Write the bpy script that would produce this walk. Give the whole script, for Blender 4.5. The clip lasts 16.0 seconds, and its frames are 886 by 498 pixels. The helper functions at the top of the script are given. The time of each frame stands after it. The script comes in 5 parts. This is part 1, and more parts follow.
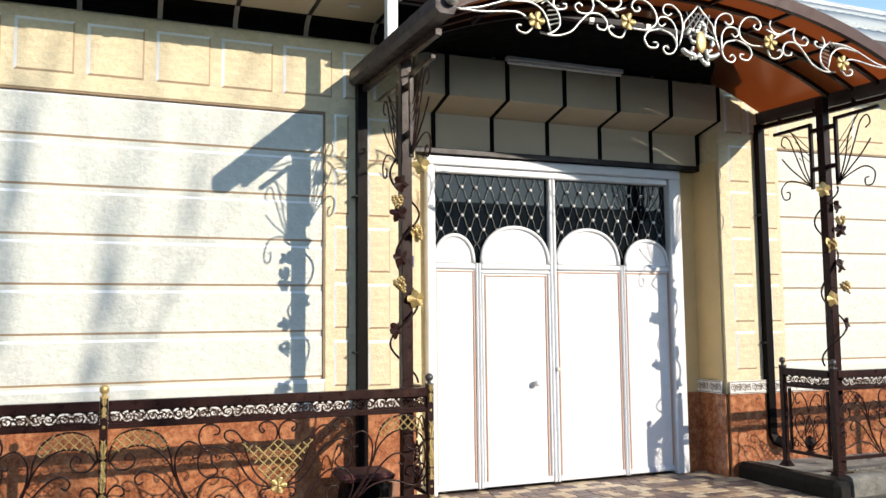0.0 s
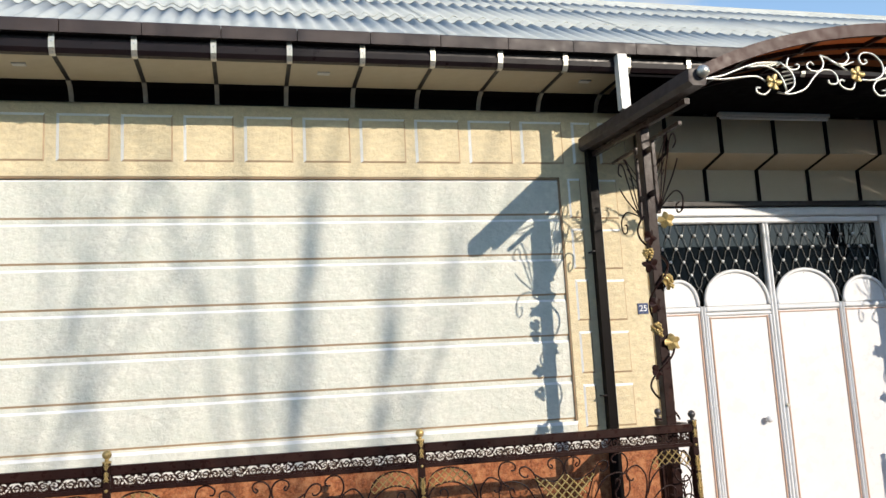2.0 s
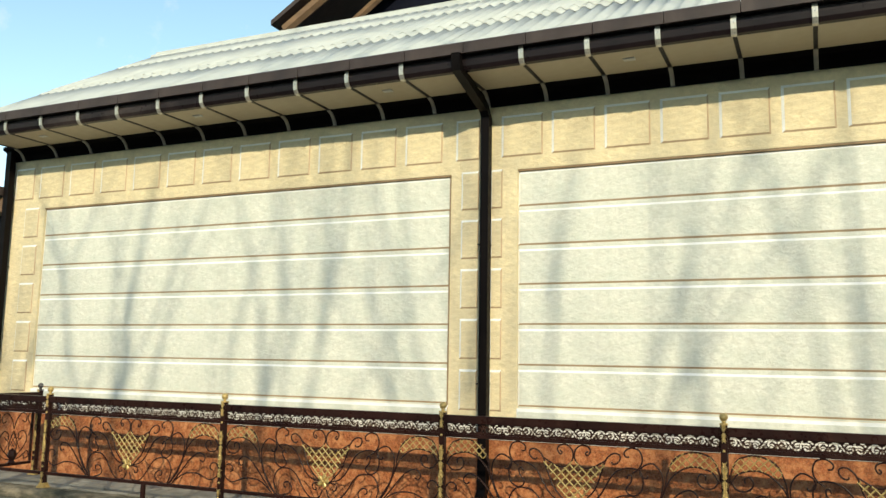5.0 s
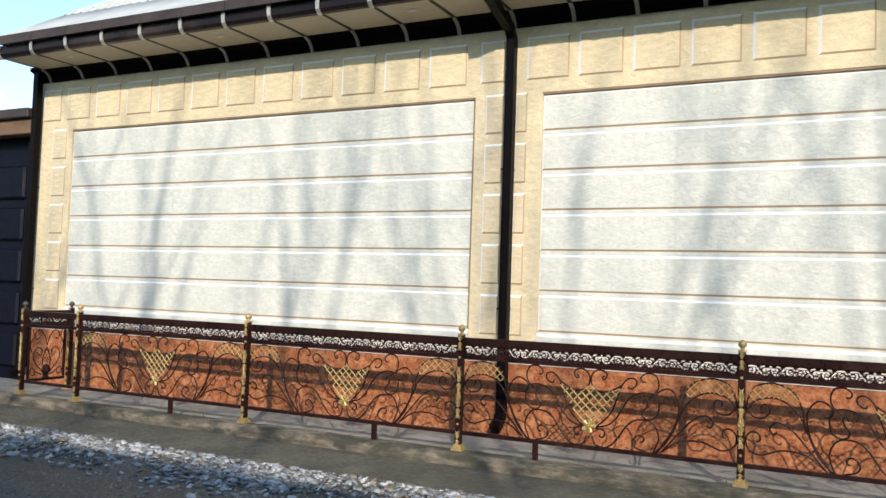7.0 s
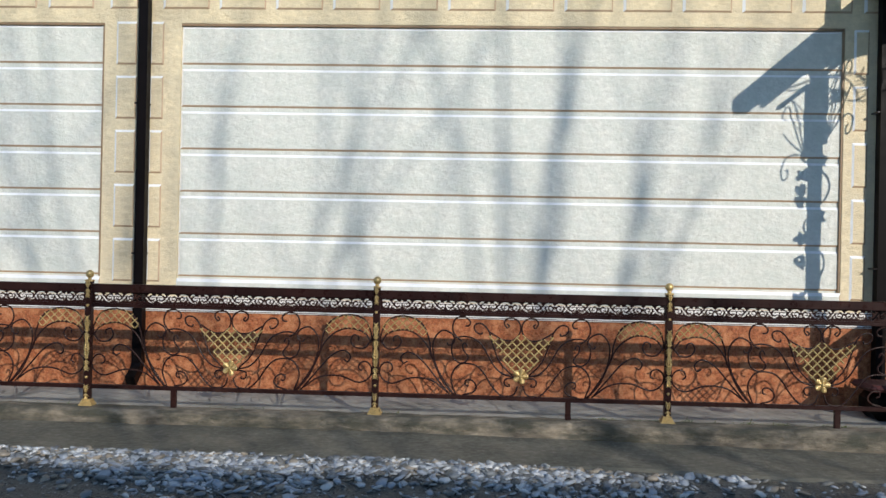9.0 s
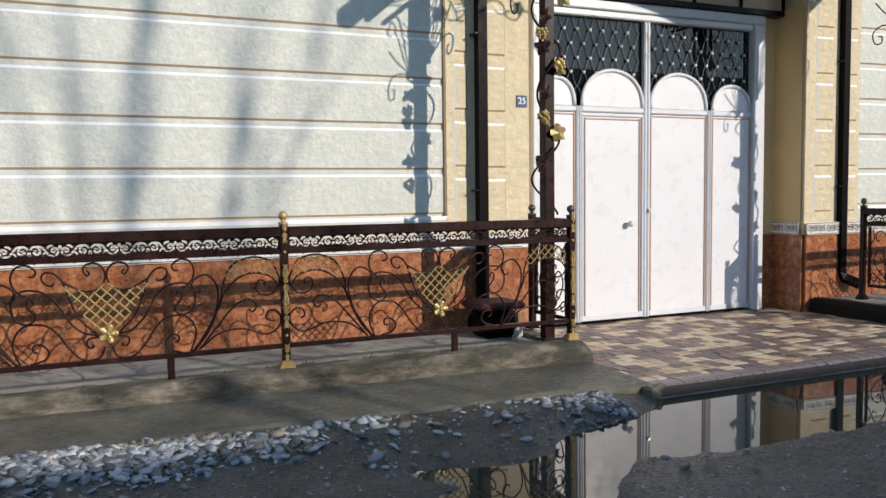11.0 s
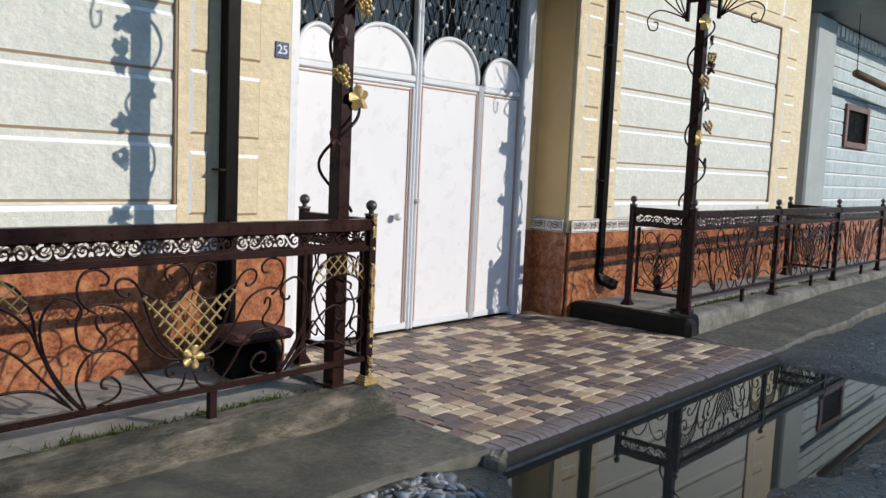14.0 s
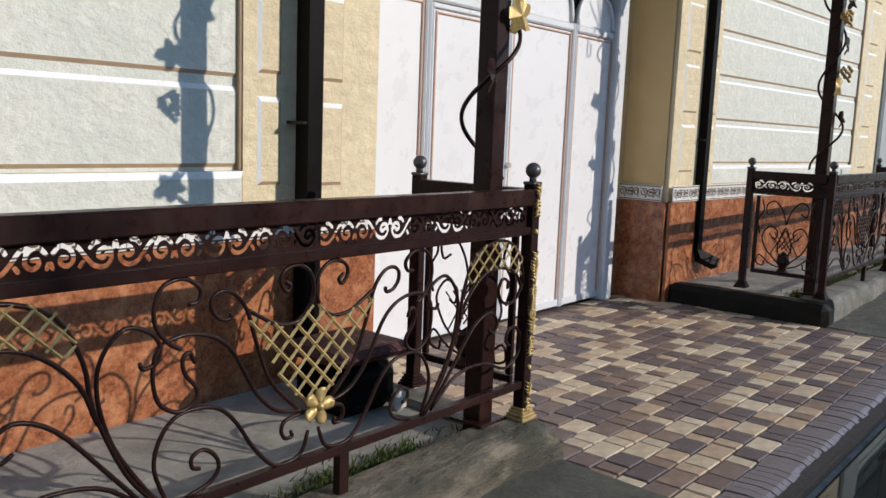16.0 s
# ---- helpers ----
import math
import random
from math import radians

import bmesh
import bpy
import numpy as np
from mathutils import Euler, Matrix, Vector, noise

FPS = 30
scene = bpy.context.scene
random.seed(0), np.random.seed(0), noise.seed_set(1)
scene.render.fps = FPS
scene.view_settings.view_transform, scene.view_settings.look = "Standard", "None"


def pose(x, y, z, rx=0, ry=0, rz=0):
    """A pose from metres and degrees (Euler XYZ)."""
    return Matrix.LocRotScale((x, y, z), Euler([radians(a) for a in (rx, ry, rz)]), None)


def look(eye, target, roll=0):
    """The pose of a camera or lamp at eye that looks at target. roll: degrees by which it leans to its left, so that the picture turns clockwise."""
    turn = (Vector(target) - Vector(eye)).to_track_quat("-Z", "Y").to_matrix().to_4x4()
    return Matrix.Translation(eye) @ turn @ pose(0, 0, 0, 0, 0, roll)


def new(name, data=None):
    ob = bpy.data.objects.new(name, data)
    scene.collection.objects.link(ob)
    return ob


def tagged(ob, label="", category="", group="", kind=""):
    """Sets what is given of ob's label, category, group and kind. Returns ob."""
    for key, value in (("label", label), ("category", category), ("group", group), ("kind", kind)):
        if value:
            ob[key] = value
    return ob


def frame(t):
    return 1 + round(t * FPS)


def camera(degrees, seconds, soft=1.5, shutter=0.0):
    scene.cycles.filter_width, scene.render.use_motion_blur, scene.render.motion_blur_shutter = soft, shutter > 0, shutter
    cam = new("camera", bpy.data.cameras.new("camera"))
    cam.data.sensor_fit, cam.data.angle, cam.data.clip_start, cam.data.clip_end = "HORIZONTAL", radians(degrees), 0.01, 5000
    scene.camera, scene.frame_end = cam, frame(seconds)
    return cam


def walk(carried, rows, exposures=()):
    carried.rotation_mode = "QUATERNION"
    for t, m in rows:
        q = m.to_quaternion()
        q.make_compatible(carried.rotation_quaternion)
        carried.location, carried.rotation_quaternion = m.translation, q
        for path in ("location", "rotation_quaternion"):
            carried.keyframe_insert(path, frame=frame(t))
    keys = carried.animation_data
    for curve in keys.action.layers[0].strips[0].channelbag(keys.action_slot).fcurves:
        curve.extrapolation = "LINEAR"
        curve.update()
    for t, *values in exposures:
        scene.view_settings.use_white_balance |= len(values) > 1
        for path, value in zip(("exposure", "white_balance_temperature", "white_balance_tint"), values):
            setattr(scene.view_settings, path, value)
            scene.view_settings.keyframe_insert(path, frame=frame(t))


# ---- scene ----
cam = camera(56.06, 16.0)
PATH = [
    (0, (-0.073, 0.317, 1.561), (0.668, 2.166, 1.733), -0.6),
    (0.5, (-0.406, 0.161, 1.603), (0.281, 2.035, 1.735), -1.5),
    (1, (-0.696, 0.097, 1.586), (-0.017, 1.972, 1.742), -2.2),
    (1.5, (-0.994, 0.079, 1.59), (-0.452, 1.987, 1.846), -2.8),
    (2, (-1.271, -0.043, 1.552), (-0.812, 1.88, 1.854), -3.1),
    (2.5, (-1.38, -0.163, 1.59), (-1.225, 1.808, 1.895), -2.5),
    (3, (-1.429, -0.18, 1.605), (-1.56, 1.792, 1.911), -1.6),
    (3.5, (-1.429, -0.198, 1.576), (-1.804, 1.743, 1.878), -0.5),
    (4, (-1.492, -0.223, 1.534), (-2.063, 1.67, 1.833), 0.2),
    (4.5, (-1.541, -0.241, 1.526), (-2.262, 1.602, 1.813), 0.6),
    (4.7, (-1.563, -0.258, 1.525), (-2.331, 1.567, 1.805), 0.6),
    (6.8, (-1.506, -0.169, 1.472), (-2.437, 1.597, 1.592), 1.9),
    (7, (-1.498, -0.17, 1.472), (-2.386, 1.62, 1.568), 1.9),
    (7.5, (-1.479, -0.127, 1.448), (-2.173, 1.748, 1.497), 1.8),
    (8, (-1.439, -0.114, 1.475), (-1.941, 1.822, 1.485), 1.4),
    (8.5, (-1.414, -0.097, 1.473), (-1.769, 1.871, 1.463), 1.3),
    (9, (-1.419, -0.094, 1.402), (-1.518, 1.903, 1.401), 1.2),
    (9.5, (-1.289, 0.035, 1.318), (-1.165, 2.031, 1.315), 0.2),
    (10, (-1.315, 0.23, 1.275), (-0.943, 2.195, 1.255), -0.3),
    (10.2, (-1.328, 0.308, 1.275), (-0.85, 2.25, 1.242), -0.5),
    (12.3, (-1.359, 1.55, 1.34), (-0.236, 3.176, 1.03), 0.4),
    (12.5, (-1.303, 1.671, 1.325), (-0.162, 3.282, 1.007), 0.5),
    (13, (-1.167, 2.027, 1.364), (0.023, 3.602, 1.042), 1.0),
    (13.5, (-1.123, 2.366, 1.401), (0.22, 3.814, 1.086), 1.9),
    (14, (-0.993, 2.673, 1.393), (0.49, 4.0, 1.192), 2.5),
    (14.5, (-0.802, 3.01, 1.406), (0.69, 4.335, 1.273), 2.6),
    (15, (-0.72, 3.385, 1.381), (0.813, 4.663, 1.246), 2.3),
    (15.5, (-0.619, 3.764, 1.311), (0.914, 5.039, 1.155), 1.9),
    (16, (-0.574, 4.166, 1.29), (0.948, 5.433, 1.012), 2.2),
]
EXPOSURES = [(0, 0.72, 6850, 10), (1.0, 0.68, 6850, 10), (1.5, 0.72, 6900, 10), (2.0, 0.45, 6950, 10), (2.5, 0.47, 6700, 10), (3.5, 0.52, 6850, 9), (4.0, 0.42, 7900, 0), (4.5, 0.42, 8000, -3), (7.0, 0.51, 6750, 10), (7.5, 0.4, 6450, 10), (8.5, 0.22, 6150, 9), (10.0, 0.24, 6650, 11), (12.5, 0.1, 6350, 10), (14.0, 0.18, 6350, 10), (15.5, 0.15, 6450, 11), (16.0, 0.13, 6450, 11)]
walk(cam, [(t, look(eye, target, roll)) for t, eye, target, roll in PATH], EXPOSURES)

# ---- light ----
SUN_TO = Vector((0.53, -1.0, 0.418)).normalized()
world = bpy.data.worlds.new("sky")
scene.world = world
world.use_nodes = True
wn = world.node_tree.nodes
sky = wn.new("ShaderNodeTexSky")
sky.sky_type = "NISHITA"
sky.sun_disc = False
sky.sun_elevation = math.asin(SUN_TO.z)
sky.sun_rotation = math.atan2(SUN_TO.x, SUN_TO.y)
sky.altitude = 400
sky.air_density = 1.1
sky.dust_density = 0.15
sky.ozone_density = 2.0
wl = world.node_tree.links
sky_mix = []
for kind in ("MULTIPLY", "MIX"):
    node = wn.new("ShaderNodeMix")
    node.data_type, node.blend_type = "RGBA", kind
    sky_mix.append(node)
sky_mix[0].inputs[0].default_value = 1.0
sky_mix[0].inputs[7].default_value = (0.96, 1.0, 1.03, 1)
wl.new(sky.outputs[0], sky_mix[0].inputs[6])
grey = wn.new("ShaderNodeRGBToBW")
wl.new(sky.outputs[0], grey.inputs[0])
bright = wn.new("ShaderNodeMath")
bright.operation = "MULTIPLY"
bright.inputs[1].default_value = 1.5
wl.new(grey.outputs[0], bright.inputs[0])
way = wn.new("ShaderNodeTexCoord")
cloud = wn.new("ShaderNodeTexNoise")
cloud.inputs["Scale"].default_value = 4.0
cloud.inputs["Detail"].default_value = 8.0
cloud.inputs["Roughness"].default_value = 0.62
wl.new(way.outputs["Generated"], cloud.inputs["Vector"])
soft = wn.new("ShaderNodeValToRGB")
soft.color_ramp.elements[0].position, soft.color_ramp.elements[1].position = 0.52, 0.80
wl.new(cloud.outputs["Fac"], soft.inputs[0])
wl.new(soft.outputs[0], sky_mix[1].inputs[0])
wl.new(sky_mix[0].outputs[2], sky_mix[1].inputs[6])
wl.new(bright.outputs[0], sky_mix[1].inputs[7])
wl.new(sky_mix[1].outputs[2], wn["Background"].inputs[0])
wn["Background"].inputs[1].default_value = 0.195
sun = new("sun", bpy.data.lights.new("sun", "SUN"))
sun.data.energy = 3.4
sun.data.angle = radians(0.5)
sun.data.color = (1.0, 0.915, 0.81)
sun.matrix_world = look(SUN_TO * 30, (0, 0, 0))

# ---- materials ----


def mat(name, base, rough=0.6, metal=0.0, var=0.15, scale=5.0, bump=0.1, bscale=60.0, stain=None, stain_at=(0.52, 0.7), stain_scale=0.9,
        palette=None, island=False, stretch=(1, 1, 1), tint=0.0, spec=0.5, bdist=0.01, gloss_var=0.12):
    """Procedural paint, stone or metal with variation at two scales and fine relief."""
    m = bpy.data.materials.new(name)
    m.use_nodes = True
    nt = m.node_tree
    n, ln = nt.nodes, nt.links
    b = n["Principled BSDF"]
    tc = n.new("ShaderNodeTexCoord")
    mp = n.new("ShaderNodeMapping")
    mp.inputs["Scale"].default_value = stretch
    ln.new(tc.outputs["Object"], mp.inputs[0])

    def noise_tex(s, detail=5.0, r=0.6):
        t = n.new("ShaderNodeTexNoise")
        t.inputs["Scale"].default_value = s
        t.inputs["Detail"].default_value = detail
        t.inputs["Roughness"].default_value = r
        ln.new(mp.outputs[0], t.inputs["Vector"])
        return t.outputs["Fac"]

    def mix(kind, fac, a, c):
        x = n.new("ShaderNodeMix")
        x.data_type = "RGBA"
        x.blend_type = kind
        for slot, v in ((0, fac), (6, a), (7, c)):
            if hasattr(v, "links"):
                ln.new(v, x.inputs[slot])
            else:
                x.inputs[slot].default_value = v if slot == 0 else (*v[:3], 1)
        return x.outputs[2]

    def ramp(src, stops, constant=False):
        r = n.new("ShaderNodeValToRGB")
        if constant:
            r.color_ramp.interpolation = "CONSTANT"
        while len(r.color_ramp.elements) < len(stops):
            r.color_ramp.elements.new(0.5)
        for e, (p, c) in zip(r.color_ramp.elements, stops):
            e.position = p
            e.color = (*c[:3], 1) if hasattr(c, "__len__") else (c, c, c, 1)
        ln.new(src, r.inputs[0])
        return r.outputs[0]

    col = base
    if palette:
        if island:
            src = n.new("ShaderNodeNewGeometry").outputs["Random Per Island"]
        else:
            src = n.new("ShaderNodeObjectInfo").outputs["Random"]
        col = ramp(src, [(i / len(palette), c) for i, c in enumerate(palette)], True)
    grain = ramp(noise_tex(scale), [(0.25, 1 - var), (0.75, 1 + var * 0.6)])
    col = mix("MULTIPLY", 1.0, col, grain)
    if stain:
        col = mix("MIX", ramp(noise_tex(stain_scale, 8.0, 0.65), [(stain_at[0], 0.0), (stain_at[1], 1.0)]), col, stain)
    ln.new(col, b.inputs["Base Color"])
    b.inputs["Metallic"].default_value = metal
    rr = ramp(noise_tex(scale * 2.3), [(0.3, max(0.02, rough - gloss_var)), (0.7, min(1, rough + gloss_var))])
    ln.new(rr, b.inputs["Roughness"])
    b.inputs["Specular IOR Level"].default_value = spec
    if bump:
        bp = n.new("ShaderNodeBump")
        bp.inputs["Strength"].default_value = bump
        bp.inputs["Distance"].default_value = bdist
        ln.new(noise_tex(bscale, 6.0, 0.65), bp.inputs["Height"])
        ln.new(bp.outputs[0], b.inputs["Normal"])
    return m


M_PANEL = mat("cream_plaster", (0.66, 0.655, 0.58), 0.62, var=0.17, scale=19, bump=0.55, bscale=16, stretch=(1.0, 1, 1.15), stain=(0.555, 0.575, 0.505), stain_at=(0.42, 0.68), stain_scale=4.5, bdist=0.03)
M_YELLOW = mat("yellow_plaster", (0.71, 0.595, 0.385), 0.65, var=0.18, scale=18, bump=0.8, bscale=16, stretch=(0.9, 1, 1.2), stain=(0.62, 0.525, 0.35), stain_at=(0.45, 0.7), stain_scale=4.0, bdist=0.022)
M_OCHRE = mat("ochre_plaster", (0.66, 0.48, 0.235), 0.7, var=0.08, scale=5, bump=0.25, bscale=30, stain=(0.58, 0.42, 0.22), stain_at=(0.48, 0.75))
# Bevel paints: light on upper edges and shade on lower ones, put into colour.
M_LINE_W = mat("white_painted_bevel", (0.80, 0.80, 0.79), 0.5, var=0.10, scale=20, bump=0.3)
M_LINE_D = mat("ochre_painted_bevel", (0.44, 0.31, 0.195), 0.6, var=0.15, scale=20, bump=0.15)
M_RECESS_SHADE = mat("brown_painted_reveal", (0.27, 0.18, 0.10), 0.6, var=0.2, scale=20, bump=0.1)
M_GRANITE = mat("polished_brown_granite", (0.315, 0.108, 0.047), 0.24, var=0.75, scale=42, bump=0.06, bscale=80, stain=(0.49, 0.215, 0.10), stain_at=(0.46, 0.68), stain_scale=14.0)
M_TILE = mat("white_glazed_tile", (0.74, 0.72, 0.68), 0.25, var=0.06, scale=12, bump=0.04)
M_TILE_PAT = mat("brown_tile_pattern", (0.12, 0.085, 0.06), 0.3, var=0.2, scale=30, bump=0.0)
M_IRON = mat("brown_painted_iron", (0.023, 0.0095, 0.008), 0.34, 0.0, spec=0.14, var=0.3, scale=9, bump=0.08, bscale=90, stain=(0.05, 0.022, 0.016), stain_at=(0.58, 0.75), stain_scale=5)
M_GOLD = mat("gold_painted_iron", (0.56, 0.40, 0.16), 0.36, 0.45, var=0.35, scale=40, bump=0.25, bscale=120, stain=(0.12, 0.07, 0.03), stain_at=(0.56, 0.7), stain_scale=30)
M_SILVER = mat("silver_painted_iron", (0.62, 0.60, 0.54), 0.35, 0.7, var=0.2, scale=30, bump=0.1, bscale=100)
M_WHITE = mat("white_gate_paint", (0.74, 0.735, 0.745), 0.32, var=0.03, scale=3, bump=0.04, bscale=30)
M_ROSE = mat("faded_rose_bead_paint", (0.55, 0.36, 0.27), 0.45, var=0.1, scale=20)
M_FRAME = mat("grey_white_frame_paint", (0.66, 0.68, 0.71), 0.35, var=0.06, scale=8)
M_GUTTER = mat("dark_brown_gutter_plastic", (0.014, 0.009, 0.010), 0.35, 0.0, spec=0.2, var=0.2, scale=4, bump=0.04, stain=(0.06, 0.045, 0.042), stain_at=(0.55, 0.75))
M_FASCIA = mat("weathered_brown_fascia", (0.055, 0.040, 0.037), 0.5, 0.0, spec=0.25, var=0.25, scale=5, bump=0.08)
M_PIPE = mat("near_black_pipe_paint", (0.006, 0.0045, 0.0045), 0.42, 0.0, var=0.25, scale=6, bump=0.05, spec=0.06)
M_WIRE = mat("grey_lattice_wire", (0.15, 0.148, 0.14), 0.45, 0.2, var=0.1, scale=20, bump=0)
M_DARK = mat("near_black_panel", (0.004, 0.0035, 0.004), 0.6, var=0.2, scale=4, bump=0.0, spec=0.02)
M_SOFFIT = mat("beige_soffit_panel", (0.49, 0.415, 0.295), 0.5, var=0.06, scale=4, bump=0.05)
M_CLAMP = mat("galvanised_strap", (0.62, 0.58, 0.50), 0.35, 0.6, var=0.2, scale=20)
M_STRAP = mat("grey_curved_strap", (0.30, 0.28, 0.25), 0.5, 0.1, var=0.15, scale=20)
M_ROOF = mat("grey_corrugated_sheet", (0.47, 0.49, 0.475), 0.9, spec=0.2, var=0.14, scale=3, bump=0.25, bscale=50, stain=(0.36, 0.37, 0.36), stain_at=(0.52, 0.72), stretch=(1, 0.35, 1))
M_CONC = mat("grey_concrete", (0.19, 0.18, 0.155), 0.85, var=0.45, scale=14, bump=0.9, bscale=45, stain=(0.085, 0.085, 0.065), stain_at=(0.44, 0.60), stain_scale=3.2, bdist=0.012)
M_KERB = mat("stained_old_concrete", (0.215, 0.18, 0.13), 0.85, var=0.8, scale=13, bump=1.0, bscale=34, stain=(0.058, 0.056, 0.038), stain_at=(0.42, 0.58), stain_scale=5.0, stretch=(0.55, 1, 1.5), bdist=0.025)
M_BED = mat("pale_grey_cement_ledge", (0.34, 0.325, 0.285), 0.8, var=0.3, scale=12, bump=0.5, bscale=40, stain=(0.19, 0.185, 0.16), stain_at=(0.45, 0.65), stain_scale=2.4)
M_CRUST = mat("pale_crumbled_concrete", (0.245, 0.22, 0.175), 0.9, var=0.5, scale=22, bump=1.0, bscale=42, stain=(0.12, 0.11, 0.085), stain_at=(0.47, 0.60), stain_scale=6, bdist=0.02)
M_WETCONC = mat("damp_concrete_apron", (0.15, 0.138, 0.104), 0.55, spec=0.35, var=0.45, scale=11, bump=0.5, bscale=45, stain=(0.075, 0.074, 0.058), stain_at=(0.42, 0.6), stain_scale=1.9, gloss_var=0.22)
M_MUD = mat("wet_grey_mud", (0.078, 0.078, 0.067), 0.40, var=0.6, scale=14, bump=1.0, bscale=30, stain=(0.12, 0.115, 0.10), stain_at=(0.5, 0.68), stain_scale=2.2, gloss_var=0.25, bdist=0.02)
M_STONE = mat("pale_river_stone", (0.3, 0.3, 0.3), 0.5, var=0.2, scale=30, bump=0.15, bscale=70, island=True,
              palette=[(0.29, 0.31, 0.335), (0.42, 0.435, 0.445), (0.22, 0.23, 0.225), (0.52, 0.52, 0.50), (0.17, 0.18, 0.185), (0.33, 0.355, 0.38), (0.25, 0.215, 0.165), (0.12, 0.12, 0.11)])
M_PAVER = mat("mixed_paving_block", (0.3, 0.2, 0.15), 0.5, spec=0.35, var=0.35, scale=16, bump=0.3, bscale=70,
              palette=[(0.58, 0.455, 0.305), (0.16, 0.115, 0.098), (0.215, 0.15, 0.118), (0.63, 0.51, 0.355), (0.135, 0.10, 0.094), (0.50, 0.36, 0.235), (0.18, 0.128, 0.108), (0.55, 0.44, 0.305), (0.15, 0.112, 0.104), (0.27, 0.185, 0.135)])
M_EDGE = mat("violet_grey_edging_block", (0.20, 0.165, 0.165), 0.38, var=0.3, scale=18, bump=0.3, bscale=60)
M_JOINT = mat("dark_sand_bed", (0.05, 0.042, 0.036), 0.9, var=0.3, scale=30, bump=0.3)
M_BLUE = mat("pale_blue_cladding", (0.42, 0.50, 0.51), 0.6, var=0.32, scale=14, bump=0.9, bscale=30, stretch=(1, 1, 0.4), bdist=0.015)
M_GREYP = mat("grey_rendered_pillar", (0.34, 0.37, 0.36), 0.75, var=0.12, scale=3, bump=0.15)
M_WOOD = mat("weathered_rafter_wood", (0.16, 0.095, 0.055), 0.8, var=0.4, scale=8, bump=0.4, bscale=40, stretch=(0.3, 1, 1))
M_WETSHADE_KERB = mat("dark_wet_concrete", (0.013, 0.0115, 0.0095), 0.6, spec=0.12, var=0.3, scale=5, bump=0.5, bscale=30)
M_NAVY = mat("navy_painted_metal", (0.004, 0.005, 0.012), 0.5, 0.0, spec=0.12, var=0.3, scale=5, bump=0.1)
M_BROWNWIN = mat("brown_window_frame", (0.12, 0.04, 0.03), 0.45, var=0.15, scale=10)
M_GRASS = mat("short_green_grass", (0.06, 0.10, 0.025), 0.8, spec=0.15, var=0.4, scale=20, bump=0.0, island=True, palette=[(0.05, 0.09, 0.02), (0.09, 0.12, 0.03), (0.04, 0.07, 0.015), (0.13, 0.13, 0.05)])
M_BARK = mat("bare_tree_bark", (0.13, 0.10, 0.075), 0.9, var=0.4, scale=10, bump=0.5)
M_CUSH = mat("dark_red_patterned_cushion", (0.055, 0.008, 0.010), 0.7, var=0.8, scale=45, bump=0.2, stain=(0.16, 0.10, 0.07), stain_at=(0.6, 0.66), stain_scale=30)
M_BLACK = mat("black_leatherette", (0.003, 0.003, 0.003), 0.45, var=0.2, scale=10, spec=0.06)
M_CLOTH = mat("white_cloth", (0.5, 0.49, 0.47), 0.8, var=0.1, scale=10)
M_CLAY = mat("reddish_clay_pot", (0.30, 0.16, 0.10), 0.7, var=0.2, scale=10)
M_PLATE = mat("blue_enamel", (0.025, 0.05, 0.14), 0.3, var=0.1, scale=20, bump=0)
M_ENAMEL = mat("white_enamel", (0.8, 0.8, 0.8), 0.3, var=0.03, scale=20, bump=0)
M_TUBE = mat("white_lamp_plastic", (0.6, 0.6, 0.58), 0.4, var=0.05, scale=8, bump=0)


def glassy(name, colour, rough, alpha_ior=1.45, transmission=0.0, spec=0.5):
    m = bpy.data.materials.new(name)
    m.use_nodes = True
    b = m.node_tree.nodes["Principled BSDF"]
    b.inputs["Base Color"].default_value = (*colour, 1)
    b.inputs["Roughness"].default_value = rough
    b.inputs["IOR"].default_value = alpha_ior
    b.inputs["Transmission Weight"].default_value = transmission
    b.inputs["Specular IOR Level"].default_value = spec
    return m


M_GLASS = glassy("dark_window_glass", (0.004, 0.006, 0.008), 0.02, spec=0.45)
M_WATER = glassy("murky_puddle_water", (0.042, 0.041, 0.030), 0.02, 1.33)
wt = M_WATER.node_tree
ripple, ripple_bump = wt.nodes.new("ShaderNodeTexNoise"), wt.nodes.new("ShaderNodeBump")
ripple.inputs["Scale"].default_value = 7.0
ripple_bump.inputs["Strength"].default_value = 0.06
ripple_bump.inputs["Distance"].default_value = 0.01
wt.links.new(ripple.outputs["Fac"], ripple_bump.inputs["Height"])
wt.links.new(ripple_bump.outputs[0], wt.nodes["Principled BSDF"].inputs["Normal"])


def poly_sheet():
    m = bpy.data.materials.new("brown_polycarbonate")
    m.use_nodes = True
    nt = m.node_tree
    b = nt.nodes["Principled BSDF"]
    b.inputs["Base Color"].default_value = (0.10, 0.042, 0.022, 1)
    b.inputs["Roughness"].default_value = 0.18
    t = nt.nodes.new("ShaderNodeBsdfTranslucent")
    t.inputs[0].default_value = (0.60, 0.27, 0.125, 1)
    x = nt.nodes.new("ShaderNodeMixShader")
    x.inputs[0].default_value = 0.58
    nt.links.new(b.outputs[0], x.inputs[1])
    nt.links.new(t.outputs[0], x.inputs[2])
    nt.links.new(x.outputs[0], nt.nodes["Material Output"].inputs[0])
    return m


M_POLY = poly_sheet()

# ---- mesh helpers ----


def finish(name, bm, materials, smooth=False):
    me = bpy.data.meshes.new(name)
    bm.to_mesh(me)
    bm.free()
    for m in materials if isinstance(materials, (list, tuple)) else [materials]:
        me.materials.append(m)
    if smooth:
        me.shade_smooth()
    return me


